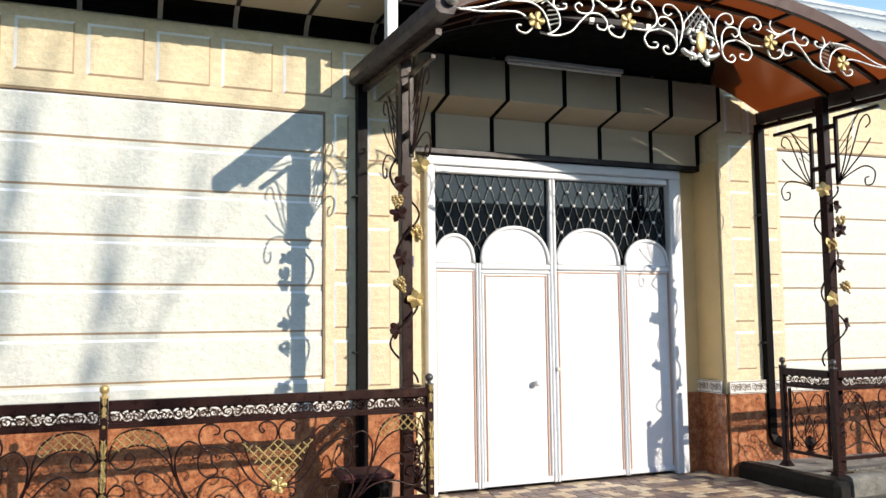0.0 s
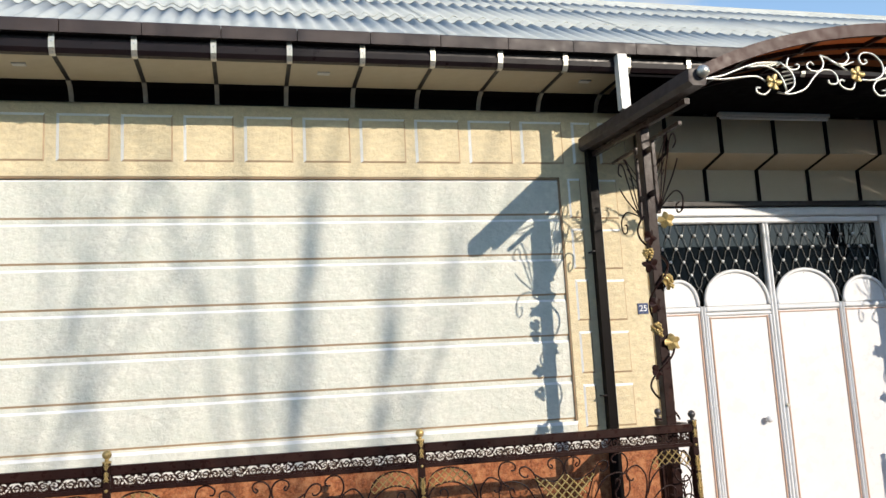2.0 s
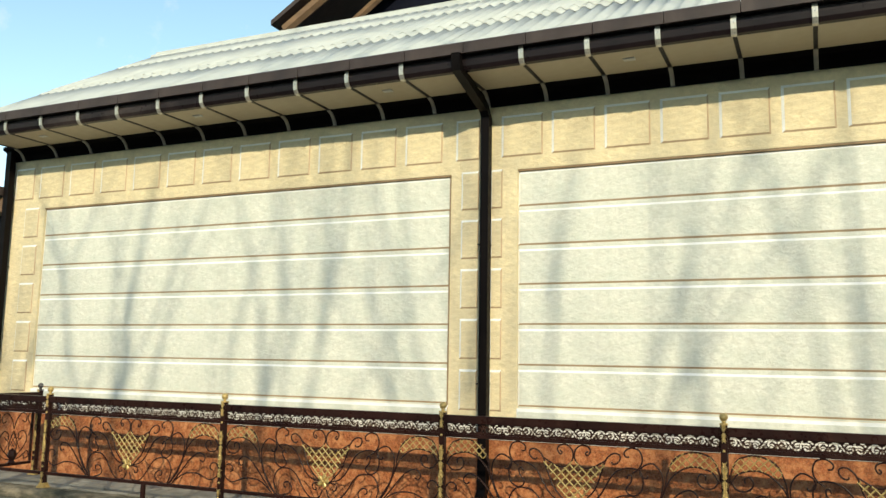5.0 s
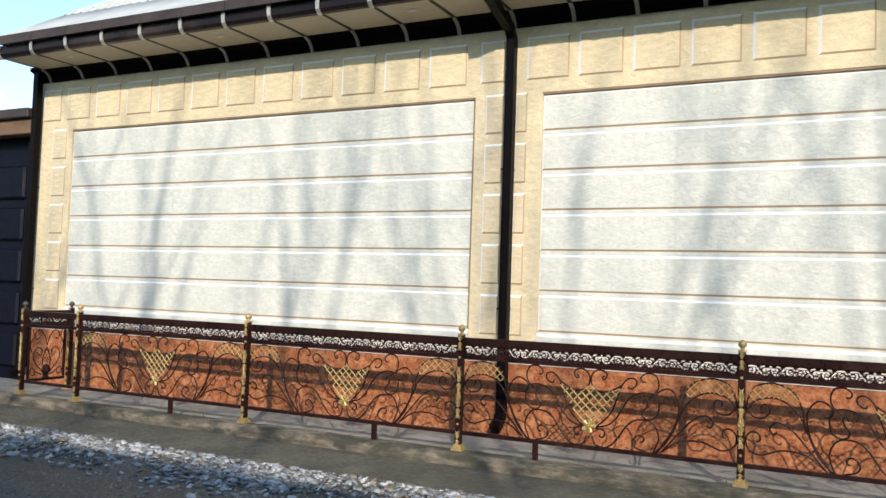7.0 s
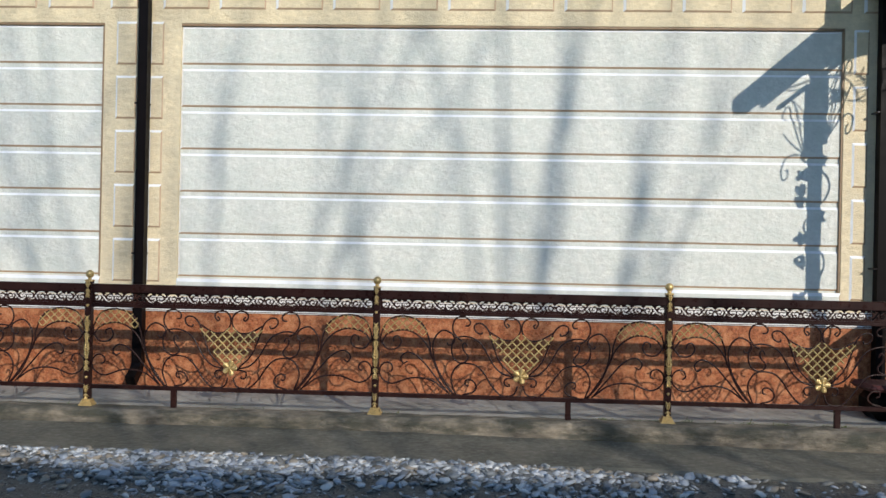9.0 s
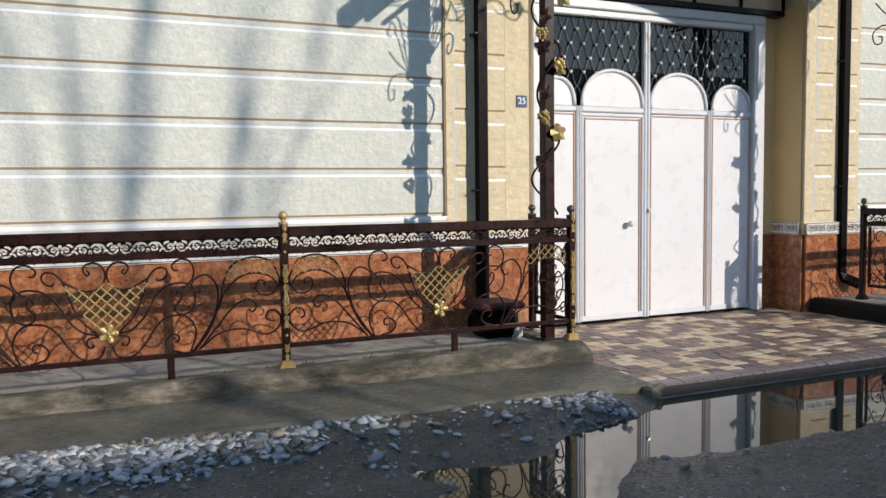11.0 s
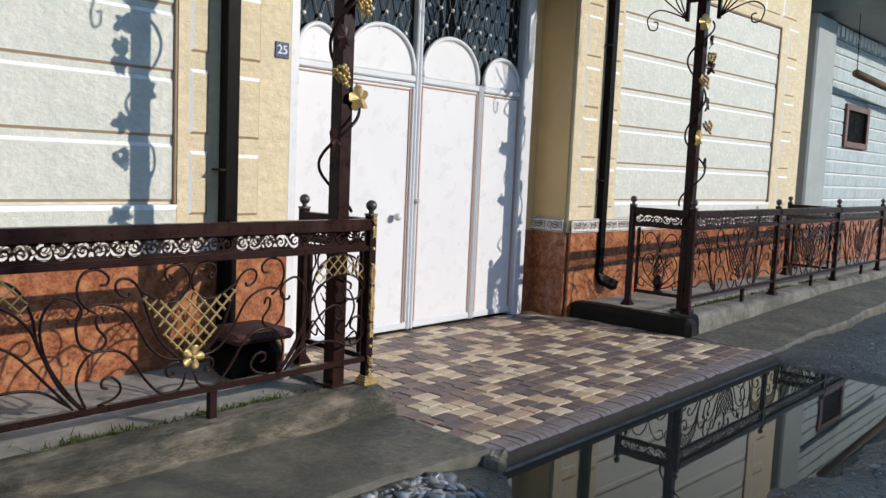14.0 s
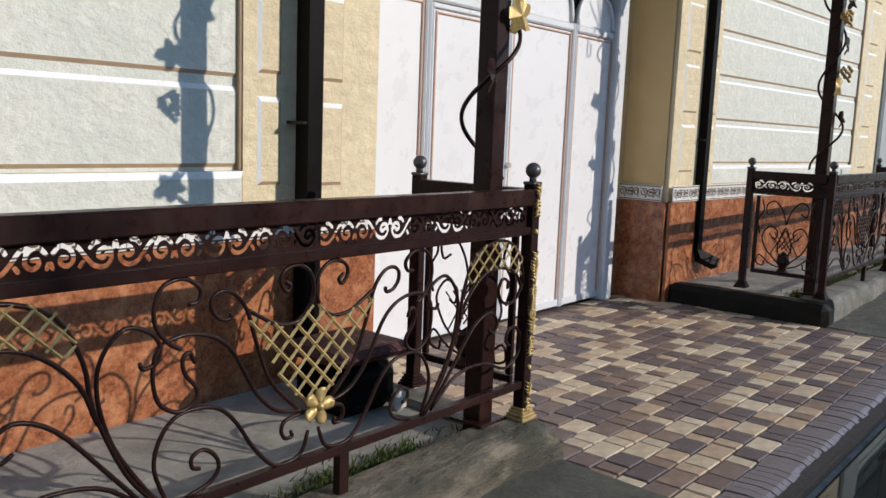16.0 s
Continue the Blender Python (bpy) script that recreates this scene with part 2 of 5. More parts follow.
def part(name, bm, material, parent, label="", smooth=False):
    me = bm if isinstance(bm, bpy.types.Mesh) else finish(name, bm, material, smooth)
    ob = new(name, me)
    ob.parent = parent
    if label:
        tagged(ob, label)
    return ob


def thing(name, label, category, at=(0, 0, 0), kind="", group=""):
    ob = new(name)
    ob.empty_display_size = 0.1
    ob.location = at
    return tagged(ob, label, category, group, kind)


def structure(name, bm, material, label="", category="", smooth=False):
    return tagged(new(name, finish(name, bm, material, smooth)), label, category, kind="structure")


def box(bm, x0, x1, y0, y1, z0, z1, bevel=0.0, mi=0, m=None):
    r = bmesh.ops.create_cube(bm, size=1)
    vs = r["verts"]
    for v in vs:
        v.co = Vector((x0 + (v.co.x + 0.5) * (x1 - x0), y0 + (v.co.y + 0.5) * (y1 - y0), z0 + (v.co.z + 0.5) * (z1 - z0)))
    faces = {f for v in vs for f in v.link_faces}
    for f in faces:
        f.material_index = mi
    if bevel:
        edges = list({e for v in vs for e in v.link_edges})
        out = bmesh.ops.bevel(bm, geom=edges, offset=bevel, segments=1, affect="EDGES", clamp_overlap=True)
        for f in out["faces"]:
            f.material_index = mi
        vs = list({v for f in faces | set(out["faces"]) if f.is_valid for v in f.verts})
    if m is not None:
        bmesh.ops.transform(bm, matrix=m, verts=vs)
    return bm


def newbox(*a, **k):
    return box(bmesh.new(), *a, **k)


def sweep(bm, pts, r, sides=6, taper=None, square=False, flat=1.0):
    """A rod along a line of points; taper gives the radius factor at 0..1 along it."""
    pts = [Vector(p) for p in pts]
    n = len(pts)
    rings = []
    up = None
    for i, p in enumerate(pts):
        d = (pts[min(i + 1, n - 1)] - pts[max(i - 1, 0)])
        if d.length < 1e-9:
            d = Vector((0, 0, 1))
        d.normalize()
        if up is None:
            up = Vector((0, 1, 0)) if abs(d.y) < 0.9 else Vector((1, 0, 0))
        a = d.cross(up)
        if a.length < 1e-4:
            a = d.cross(Vector((1, 0, 0.3)))
        a.normalize()
        b = a.cross(d).normalized()
        up = b
        rr = r * (taper(i / (n - 1)) if taper else 1.0)
        off = math.pi / sides if square else 0.0
        rings.append([bm.verts.new(p + rr * (math.cos(off + 2 * math.pi * k / sides) * a + flat * math.sin(off + 2 * math.pi * k / sides) * b)) for k in range(sides)])
    for q, w in zip(rings, rings[1:]):
        for k in range(sides):
            bm.faces.new((q[k], q[(k + 1) % sides], w[(k + 1) % sides], w[k]))
    bm.faces.new(list(reversed(rings[0])))
    bm.faces.new(rings[-1])
    return bm


def spline(pts, steps=5):
    """Catmull-Rom through points of any dimension."""
    p = [np.array(q, float) for q in pts]
    p = [2 * p[0] - p[1]] + p + [2 * p[-1] - p[-2]]
    out = []
    for i in range(1, len(p) - 2):
        for s in range(steps):
            t = s / steps
            out.append(0.5 * (2 * p[i] + (p[i + 1] - p[i - 1]) * t + (2 * p[i - 1] - 5 * p[i] + 4 * p[i + 1] - p[i + 2]) * t * t + (3 * p[i] - p[i - 1] - 3 * p[i + 1] + p[i + 2]) * t ** 3))
    out.append(p[-2])
    return out


def volute(p, q, turns=1.1, r0=None, side=1, steps=14):
    """Points that carry a line p->q on into a tightening curl; side 1 turns to the left."""
    p, q = np.array(p, float), np.array(q, float)
    h = math.atan2(q[1] - p[1], q[0] - p[0])
    r0 = r0 or 0.04
    c = q + r0 * np.array([-math.sin(h), math.cos(h)]) * side
    a0 = math.atan2(q[1] - c[1], q[0] - c[0])
    return [c + r0 * (1 - 0.72 * t) * np.array([math.cos(a0 + side * t * turns * 2 * math.pi), math.sin(a0 + side * t * turns * 2 * math.pi)]) for t in [k / steps for k in range(1, steps + 1)]]


def ball(bm, c, r, u=10, v=7, sz=1.0):
    bmesh.ops.create_uvsphere(bm, u_segments=u, v_segments=v, radius=r, matrix=Matrix.Translation(c) @ Matrix.Diagonal((1, 1, sz, 1)))
    return bm


def extrude_profile(bm, prof, x0, x1, mi=0):
    """Prism along x of a closed profile of (y, z)."""
    a = [bm.verts.new((x0, y, z)) for y, z in prof]
    b = [bm.verts.new((x1, y, z)) for y, z in prof]
    n = len(prof)
    fs = [bm.faces.new((a[i], a[(i + 1) % n], b[(i + 1) % n], b[i])) for i in range(n)]
    fs += [bm.faces.new(list(reversed(a))), bm.faces.new(b)]
    for f in fs:
        f.material_index = mi
    bmesh.ops.recalc_face_normals(bm, faces=fs)
    return bm


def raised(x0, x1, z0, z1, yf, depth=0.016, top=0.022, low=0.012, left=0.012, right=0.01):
    """A raised plaster block on a wall: face, white upper and one side bevel as if lit, ochre lower and other bevel as
    if shaded.
    """
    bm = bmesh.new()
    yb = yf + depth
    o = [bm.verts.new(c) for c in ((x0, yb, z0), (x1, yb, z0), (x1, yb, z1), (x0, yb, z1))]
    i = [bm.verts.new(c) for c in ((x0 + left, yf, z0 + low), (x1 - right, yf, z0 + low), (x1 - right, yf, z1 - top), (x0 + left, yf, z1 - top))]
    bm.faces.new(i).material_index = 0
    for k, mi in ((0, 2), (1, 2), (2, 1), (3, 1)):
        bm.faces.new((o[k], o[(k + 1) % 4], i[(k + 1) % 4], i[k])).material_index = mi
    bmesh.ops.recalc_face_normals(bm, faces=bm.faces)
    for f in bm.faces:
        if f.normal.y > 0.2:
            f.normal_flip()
    return bm


def cut_plate(length, height, strokes, width, cell=0.006, thick=0.004):
    """A plate in x and z, with openings along strokes (lists of points): its cells are clipped to the outline of the openings."""
    nx, nz = int(length / cell), max(4, int(height / cell))
    xs, zs = np.linspace(0, length, nx + 1), np.linspace(0, height, nz + 1)
    X, Z = np.meshgrid(xs, zs, indexing="ij")
    F = np.full(X.shape, 1.0)
    for s in strokes:
        s = np.array(s)
        for (ax, az), (bx, bz) in zip(s, s[1:]):
            i0, i1 = np.searchsorted(xs, [min(ax, bx) - 0.03, max(ax, bx) + 0.03])
            if i1 <= i0:
                continue
            px, pz = X[i0:i1], Z[i0:i1]
            dx, dz = bx - ax, bz - az
            t = np.clip(((px - ax) * dx + (pz - az) * dz) / (dx * dx + dz * dz + 1e-12), 0, 1)
            F[i0:i1] = np.minimum(F[i0:i1], np.hypot(px - ax - t * dx, pz - az - t * dz) - width / 2)
    verts, faces, index = [], [], {}

    def vert(x, z):
        k = (round(x, 5), round(z, 5))
        if k not in index:
            index[k] = len(verts)
            verts.append(k)
        return index[k]

    for i in range(nx):
        for j in range(nz):
            q = ((i, j), (i + 1, j), (i + 1, j + 1), (i, j + 1))
            f = [F[c] for c in q]
            if max(f) <= 0:
                continue
            loop = []
            for k in range(4):
                a, b = q[k], q[(k + 1) % 4]
                fa, fb = f[k], f[(k + 1) % 4]
                if fa > 0:
                    loop.append(vert(X[a], Z[a]))
                if (fa > 0) != (fb > 0):
                    t = fa / (fa - fb)
                    loop.append(vert(X[a] + t * (X[b] - X[a]), Z[a] + t * (Z[b] - Z[a])))
            clean = [v for k, v in enumerate(loop) if v != loop[k - 1]]
            if len(clean) >= 3:
                faces.append(clean)
    n = len(verts)
    edges = {}
    for f in faces:
        for a, b in zip(f, f[1:] + f[:1]):
            edges[(a, b)] = edges.get((a, b), 0) + 1
    rim = [(a, b) for a, b in edges if (b, a) not in edges]
    allv = [(x, -thick / 2, z) for x, z in verts] + [(x, thick / 2, z) for x, z in verts]
    allf = faces + [[v + n for v in reversed(f)] for f in faces] + [(b, a, a + n, b + n) for a, b in rim]
    me = bpy.data.meshes.new("cut_plate")
    me.from_pydata(allv, [], allf)
    return me

# ---- setting: building ----
WALL, XL, XR, END_R = 7.08, -10.97, 11.10, 10.74
GATE_L, GATE_R, GATE_Y = 2.37, 5.66, 7.46
PANELS = ((-10.37, -4.795), (-4.11, 1.585), (6.39, 9.93))
PAN_B, PAN_T, TRIM_B, TRIM_T = 1.095, 3.33, 0.805, 0.935


def front_wall(name, x0, x1, panels):
    """Front wall with recessed fields; a field is 35 mm deep."""
    bm = bmesh.new()
    xs = [x0]
    for a, b in panels:
        xs += [a, b]
    xs.append(x1)
    for a, b in zip(xs[0::2], xs[1::2]):
        box(bm, a, b, WALL, WALL + 0.035, TRIM_B, 4.06)
    for a, b in panels:
        box(bm, a, b, WALL, WALL + 0.035, PAN_T, 4.06)
        box(bm, a, b, WALL, WALL + 0.035, TRIM_B, PAN_B)
    box(bm, x0, x1, WALL + 0.035, WALL + 0.32, -0.1, 4.20)
    return structure(name, bm, M_YELLOW, "yellow textured plaster wall with framed fields", "wall")


def blocks_on(wall, frieze, columns, panels, drop=0.0):
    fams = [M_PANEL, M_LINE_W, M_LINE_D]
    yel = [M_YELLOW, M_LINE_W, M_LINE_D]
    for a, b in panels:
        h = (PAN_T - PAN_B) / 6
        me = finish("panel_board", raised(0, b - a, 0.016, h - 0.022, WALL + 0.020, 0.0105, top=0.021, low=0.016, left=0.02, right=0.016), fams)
        part("panel_backing", newbox(a + 0.001, b - 0.001, WALL + 0.031, WALL + 0.0348, PAN_B + 0.001, PAN_T - 0.001), M_PANEL, wall, "cream plaster ground of the field")
        # Brown strips paint the shade that the recess edges throw on the field.
        part("field_reveal", newbox(a + 0.001, b - 0.001, WALL + 0.004, WALL + 0.0305, PAN_T - 0.022, PAN_T - 0.001, 0.004), M_RECESS_SHADE, wall, "brown strip with the shade under the upper edge of the field")
        part("field_reveal", newbox(b - 0.02, b - 0.001, WALL + 0.004, WALL + 0.0305, PAN_B + 0.002, PAN_T - 0.024, 0.004), M_RECESS_SHADE, wall, "brown strip with the shade along the side edge of the field")
        for k in range(6):
            ob = part("panel_board", me, None, wall)
            ob.location = (a, 0, PAN_B - drop + k * h)
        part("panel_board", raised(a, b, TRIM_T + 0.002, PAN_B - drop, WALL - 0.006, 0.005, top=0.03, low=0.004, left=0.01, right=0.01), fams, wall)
    meshes = {}
    for x0, w in frieze:
        key = round(w, 3)
        if key not in meshes:
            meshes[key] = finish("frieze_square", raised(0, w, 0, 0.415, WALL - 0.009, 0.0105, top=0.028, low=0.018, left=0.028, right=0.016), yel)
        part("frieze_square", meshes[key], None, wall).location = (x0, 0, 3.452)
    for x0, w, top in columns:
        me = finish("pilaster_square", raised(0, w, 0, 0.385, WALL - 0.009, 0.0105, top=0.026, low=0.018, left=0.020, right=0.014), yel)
        for k in range(5):
            part("pilaster_square", me, None, wall).location = (x0, 0, top - 0.385 - 0.476 * k)


wall_left = front_wall("wall_front_left", XL, GATE_L, PANELS[:2])
wall_right = front_wall("wall_front_right", GATE_R, END_R, PANELS[2:])
frieze_left = [(-4.28 + 0.5 * k, 0.42) for k in range(12)] + [(1.73, 0.2), (2.0, 0.28)] + [(-4.755, 0.26)] + [(-5.315 - 0.518 * k, 0.42) for k in range(11)] + [(-10.93, 0.34)]
blocks_on(wall_left, frieze_left, [(-4.69, 0.19, 3.345), (-4.385, 0.125, 3.345), (1.655, 0.13, 3.32), (1.95, 0.20, 3.31), (-10.72, 0.26, 3.345)], PANELS[:2])
blocks_on(wall_right, [(5.74, 0.22), (6.02, 0.28)] + [(6.40 + 0.5 * k, 0.42) for k in range(8)], [(5.78, 0.24, 3.33), (6.22, 0.13, 3.33), (10.12, 0.30, 3.345)], PANELS[2:], 0.0)


def plinth(name, x0, x1):
    bm = bmesh.new()
    box(bm, x0, x1, WALL - 0.03, WALL - 0.002, -0.06, TRIM_B - 0.002, 0.004)
    return structure(name, bm, M_GRANITE, "polished brown granite plinth along the wall", "plinth")


plinth("plinth_left", XL, GATE_L - 0.002)
plinth_right = plinth("plinth_right", GATE_R + 0.002, END_R)


# tile border: a dark running scroll on white tiles
def scroll_strokes(length, period, mid, amp, phase=0.0):
    out, n = [], int(length / period) + 1
    for i in range(n):
        x = i * period + phase
        s = 1 if i % 2 == 0 else -1
        c = (x + period * 0.5, mid + s * amp * 0.05)
        curl = []
        for k in range(22):
            t = k / 21
            a = math.pi * (1.0 if s > 0 else 0.0) + s * (-1) * t * 3.4 * math.pi
            r = amp * (0.92 - 0.74 * t)
            curl.append((c[0] + r * math.cos(a), c[1] + r * math.sin(a) * 0.95))
        lead = [(x - period * 0.28, mid - s * amp * 0.55), (x - period * 0.12, mid - s * amp * 0.78), (x, mid - s * amp * 0.35)]
        out.append([tuple(p) for p in spline(lead + curl, 2)])
        out.append([tuple(p) for p in spline([(x - period * 0.05, mid + s * amp * 0.5), (x - period * 0.18, mid + s * amp * 0.95), (x - period * 0.3, mid + s * amp * 0.7)], 3)])
    clip = []
    for s in out:
        s = [p for p in s if 0.012 < p[0] < length - 0.012]
        if len(s) > 1:
            clip.append(s)
    return clip


def ribbon(bm, pts, w, y):
    pts = [np.array(p) for p in pts]
    prev = None
    for i, p in enumerate(pts):
        d = pts[min(i + 1, len(pts) - 1)] - pts[max(i - 1, 0)]
        d = d / (np.linalg.norm(d) + 1e-9)
        o = np.array([-d[1], d[0]]) * w / 2
        pair = [bm.verts.new((p[0] + o[0], y, p[1] + o[1])), bm.verts.new((p[0] - o[0], y, p[1] - o[1]))]
        if prev:
            bm.faces.new((prev[0], prev[1], pair[1], pair[0]))
        prev = pair


def tile_border(name, length, w=0.25):
    """A run of glazed border tiles along x from 0, facing -y, each with its dark scroll."""
    h = TRIM_T - TRIM_B
    root = tagged(new(name), "white glazed border tiles with dark scroll pattern", "trim", kind="structure")
    tile = finish("border_tile", newbox(0.001, w - 0.001, -0.012, 0.0, 0, h, 0.002), M_TILE)
    pat = bmesh.new()
    for s in scroll_strokes(w, 0.0625, h / 2, 0.040):
        ribbon(pat, s, 0.0085, -0.0135)
    for z in (0.010, h - 0.010):
        ribbon(pat, [(0.002, z), (w - 0.002, z)], 0.007, -0.0135)
    for f in pat.faces:
        f.normal_update()
        if f.normal.y > 0:
            f.normal_flip()
    pat = finish("tile_scroll", pat, M_TILE_PAT)
    n = int(length / w + 0.001)
    for k in range(n):
        t = part("border_tile", tile, None, root)
        t.location = (k * w, 0, 0)
        part("tile_scroll", pat, None, t)
    rest = length - n * w
    if rest > 0.03:
        t = part("border_tile", newbox(0.001, rest, -0.012, 0, 0, h, 0.002), M_TILE, root)
        t.location = (n * w, 0, 0)
    return root


tile_border("trim_left", GATE_L - XL).location = (XL, WALL - 0.032, TRIM_B)
trim_right = tile_border("trim_right", END_R - GATE_R)
trim_right.location = (GATE_R, WALL - 0.032, TRIM_B)
# right of the gate the front turns a little towards the street
TURN = pose(GATE_R, WALL - 0.035, 0, 0, 0, -3.5) @ pose(-GATE_R, -WALL, 0)
for ob in (wall_right, plinth_right, trim_right):
    ob.matrix_world = TURN @ ob.matrix_basis
tr = tile_border("trim_return", 0.375, 0.1875)
tr.matrix_world = pose(GATE_R - 0.032, GATE_Y - 0.005, TRIM_B, 0, 0, -90)

# gate recess: side walls, head, interior
structure("wall_recess_right", newbox(GATE_R - 0.014, GATE_R - 0.002, WALL + 0.002, GATE_Y - 0.012, TRIM_T + 0.002, 3.165), M_OCHRE, "ochre plaster side wall of the gate recess", "wall")
structure("plinth_return", newbox(GATE_R - 0.03, GATE_R - 0.001, WALL - 0.028, GATE_Y - 0.02, -0.06, TRIM_B - 0.002, 0.003), M_GRANITE, "polished brown granite plinth in the recess", "plinth")
structure("wall_beside_gate_right", newbox(5.432, GATE_R - 0.003, GATE_Y - 0.01, GATE_Y + 0.2, -0.06, 3.2), M_OCHRE, "ochre plaster wall beside the gate", "wall")
structure("wall_beside_gate_left", newbox(GATE_L + 0.003, 2.598, GATE_Y - 0.01, GATE_Y + 0.2, -0.06, 3.2), M_YELLOW, "yellow plaster wall beside the gate", "wall")
structure("plinth_beside_gate", newbox(5.434, GATE_R - 0.032, GATE_Y - 0.03, GATE_Y - 0.012, -0.06, TRIM_B, 0.002), M_GRANITE, "narrow granite plinth beside the gate", "plinth")
structure("wall_recess_left", newbox(GATE_L + 0.002, GATE_L + 0.014, WALL + 0.002, GATE_Y - 0.012, -0.06, 3.165), M_YELLOW, "yellow plaster side wall of the gate recess", "wall")
structure("wall_side_left", newbox(XL, XL + 0.3, WALL + 0.325, 12.5, -0.1, 4.3), M_YELLOW, "yellow plaster end wall", "wall")
structure("wall_side_right", newbox(XR - 0.3, XR, WALL + 0.325, 12.5, -0.1, 4.3), M_YELLOW, "yellow plaster end wall", "wall")
structure("wall_back", newbox(XL, XR, 12.5, 12.8, -0.1, 4.3), M_YELLOW, "plain rear wall", "wall")

# stepped head over the gate: beige panels between dark strips
head = thing("gate_canopy_fascia", "beige stepped soffit panels with dark strips above the gate", "fascia", kind="structure")
strips = [2.66, 3.254, 3.849, 4.444, 5.055, 5.64]
prof = [(7.35, 3.15), (7.35, 3.475), (7.00, 3.555), (7.00, 3.92), (7.40, 3.92), (7.40, 3.15)]
edges_x = [GATE_L + 0.005] + strips
for a, b in zip(edges_x, edges_x[1:]):
    part("soffit_panel", extrude_profile(bmesh.new(), prof, a + 0.018, b - 0.018), M_SOFFIT, head)
sp = [(y - (0.012 if y < 7.39 else 0), z + (0.004 if 3.4 < z < 3.6 else 0) - (0.0 if z < 3.4 else 0.004)) for y, z in prof]
for x in strips:
    part("dark_strip", extrude_profile(bmesh.new(), sp, x - 0.019, x + 0.019), M_DARK, head)
part("lower_trim", newbox(GATE_L + 0.005, GATE_R - 0.002, 7.33, 7.47, 3.096, 3.149, 0.004), M_GUTTER, head)
# Black board added to stand for the deep shade under the canopy.
part("upper_board", extrude_profile(bmesh.new(), [(6.97, 3.932), (6.30, 4.035), (6.30, 4.055), (6.97, 4.0)], 1.98, 5.88), M_DARK, head)

# eaves: dark cove with straps, soffit panels, gutter and clamps
EAVE_Y = 6.33
eaves = thing("eaves", "brown eaves with beige soffit panels and dark gutter", "eaves", kind="structure")
xs0, xs1 = XL - 0.05, XR + 0.1
cove = [(7.068, 3.957), (7.055, 3.957), (7.03, 4.01), (6.985, 4.062), (6.92, 4.088), (6.92, 4.13), (7.068, 4.13)]
part("cove", extrude_profile(bmesh.new(), cove, xs0, xs1), M_DARK, eaves)
clamp_x = [-2.075 + 0.58 * k for k in range(-16, 25)]
clamp_x = [x for x in clamp_x if xs0 < x < xs1]
strap_bm = bmesh.new()
sweep(strap_bm, spline([(0, 7.052, 3.951), (0, 7.024, 4.005), (0, 6.975, 4.056), (0, 6.905, 4.082)], 3), 0.026, 4, square=True, flat=0.35)
strap_me = finish("curved_strap", strap_bm, M_STRAP)
clamp_bm = bmesh.new()
sweep(clamp_bm, [(0, EAVE_Y - 0.035, 4.22), (0, EAVE_Y - 0.037, 4.16), (0, EAVE_Y - 0.03, 4.115), (0, EAVE_Y, 4.078), (0, EAVE_Y + 0.03, 4.073)], 0.03, 4, square=True, flat=0.25)
clamp_me = finish("gutter_clamp", clamp_bm, M_CLAMP)
line_me = finish("soffit_strip", newbox(-0.017, 0.017, 0.02, 0.585, -0.006, -0.001), M_GUTTER)


def SOFFIT_TILT(x):
    return pose(x, EAVE_Y, 4.088, 0.3, 0, 0)


for x in clamp_x:
    part("curved_strap", strap_me, None, eaves).location.x = x
    part("gutter_clamp", clamp_me, None, eaves).location.x = x
    ob = part("soffit_strip", line_me, None, eaves)
    ob.matrix_basis = SOFFIT_TILT(x)
pan_me = finish("soffit_panel", newbox(0.006, 0.574, 0.02, 0.59, 0, 0.02, 0.002), M_SOFFIT)
for x in clamp_x[:-1]:
    part("soffit_panel", pan_me, None, eaves).matrix_basis = SOFFIT_TILT(x)
gut = [(EAVE_Y + 0.05, 4.215), (EAVE_Y + 0.05, 4.082), (EAVE_Y + 0.03, 4.08), (EAVE_Y, 4.084), (EAVE_Y - 0.024, 4.118), (EAVE_Y - 0.03, 4.16), (EAVE_Y - 0.012, 4.166), (EAVE_Y - 0.012, 4.215)]
part("gutter", extrude_profile(bmesh.new(), gut, xs0, xs1), M_GUTTER, eaves)
fas = [(EAVE_Y - 0.09, 4.215), (EAVE_Y - 0.09, 4.31), (EAVE_Y - 0.07, 4.326), (EAVE_Y + 0.06, 4.326), (EAVE_Y + 0.06, 4.225), (EAVE_Y - 0.02, 4.225)]
fas_me = finish("drip_edge", extrude_profile(bmesh.new(), fas, 0.003, 0.577), M_FASCIA)
for x in clamp_x[:-1]:
    part("drip_edge", fas_me, None, eaves).location.x = x + 0.06
lamp_me = finish("recessed_spot", newbox(-0.05, 0.05, 6.56, 6.62, 4.080, 4.1, 0.002), M_TUBE)
for x in clamp_x[1::4]:
    part("recessed_spot", lamp_me, None, eaves, "small white recessed soffit lamp").location.x = x + 0.29

# roof: overlapping courses of corrugated sheets
roof = thing("roof", "grey corrugated sheet roof with overlapping courses", "roof", kind="structure")
SLOPE, EV_Y, EV_Z, RIDGE_Y = 0.598, 6.31, 4.285, 9.5


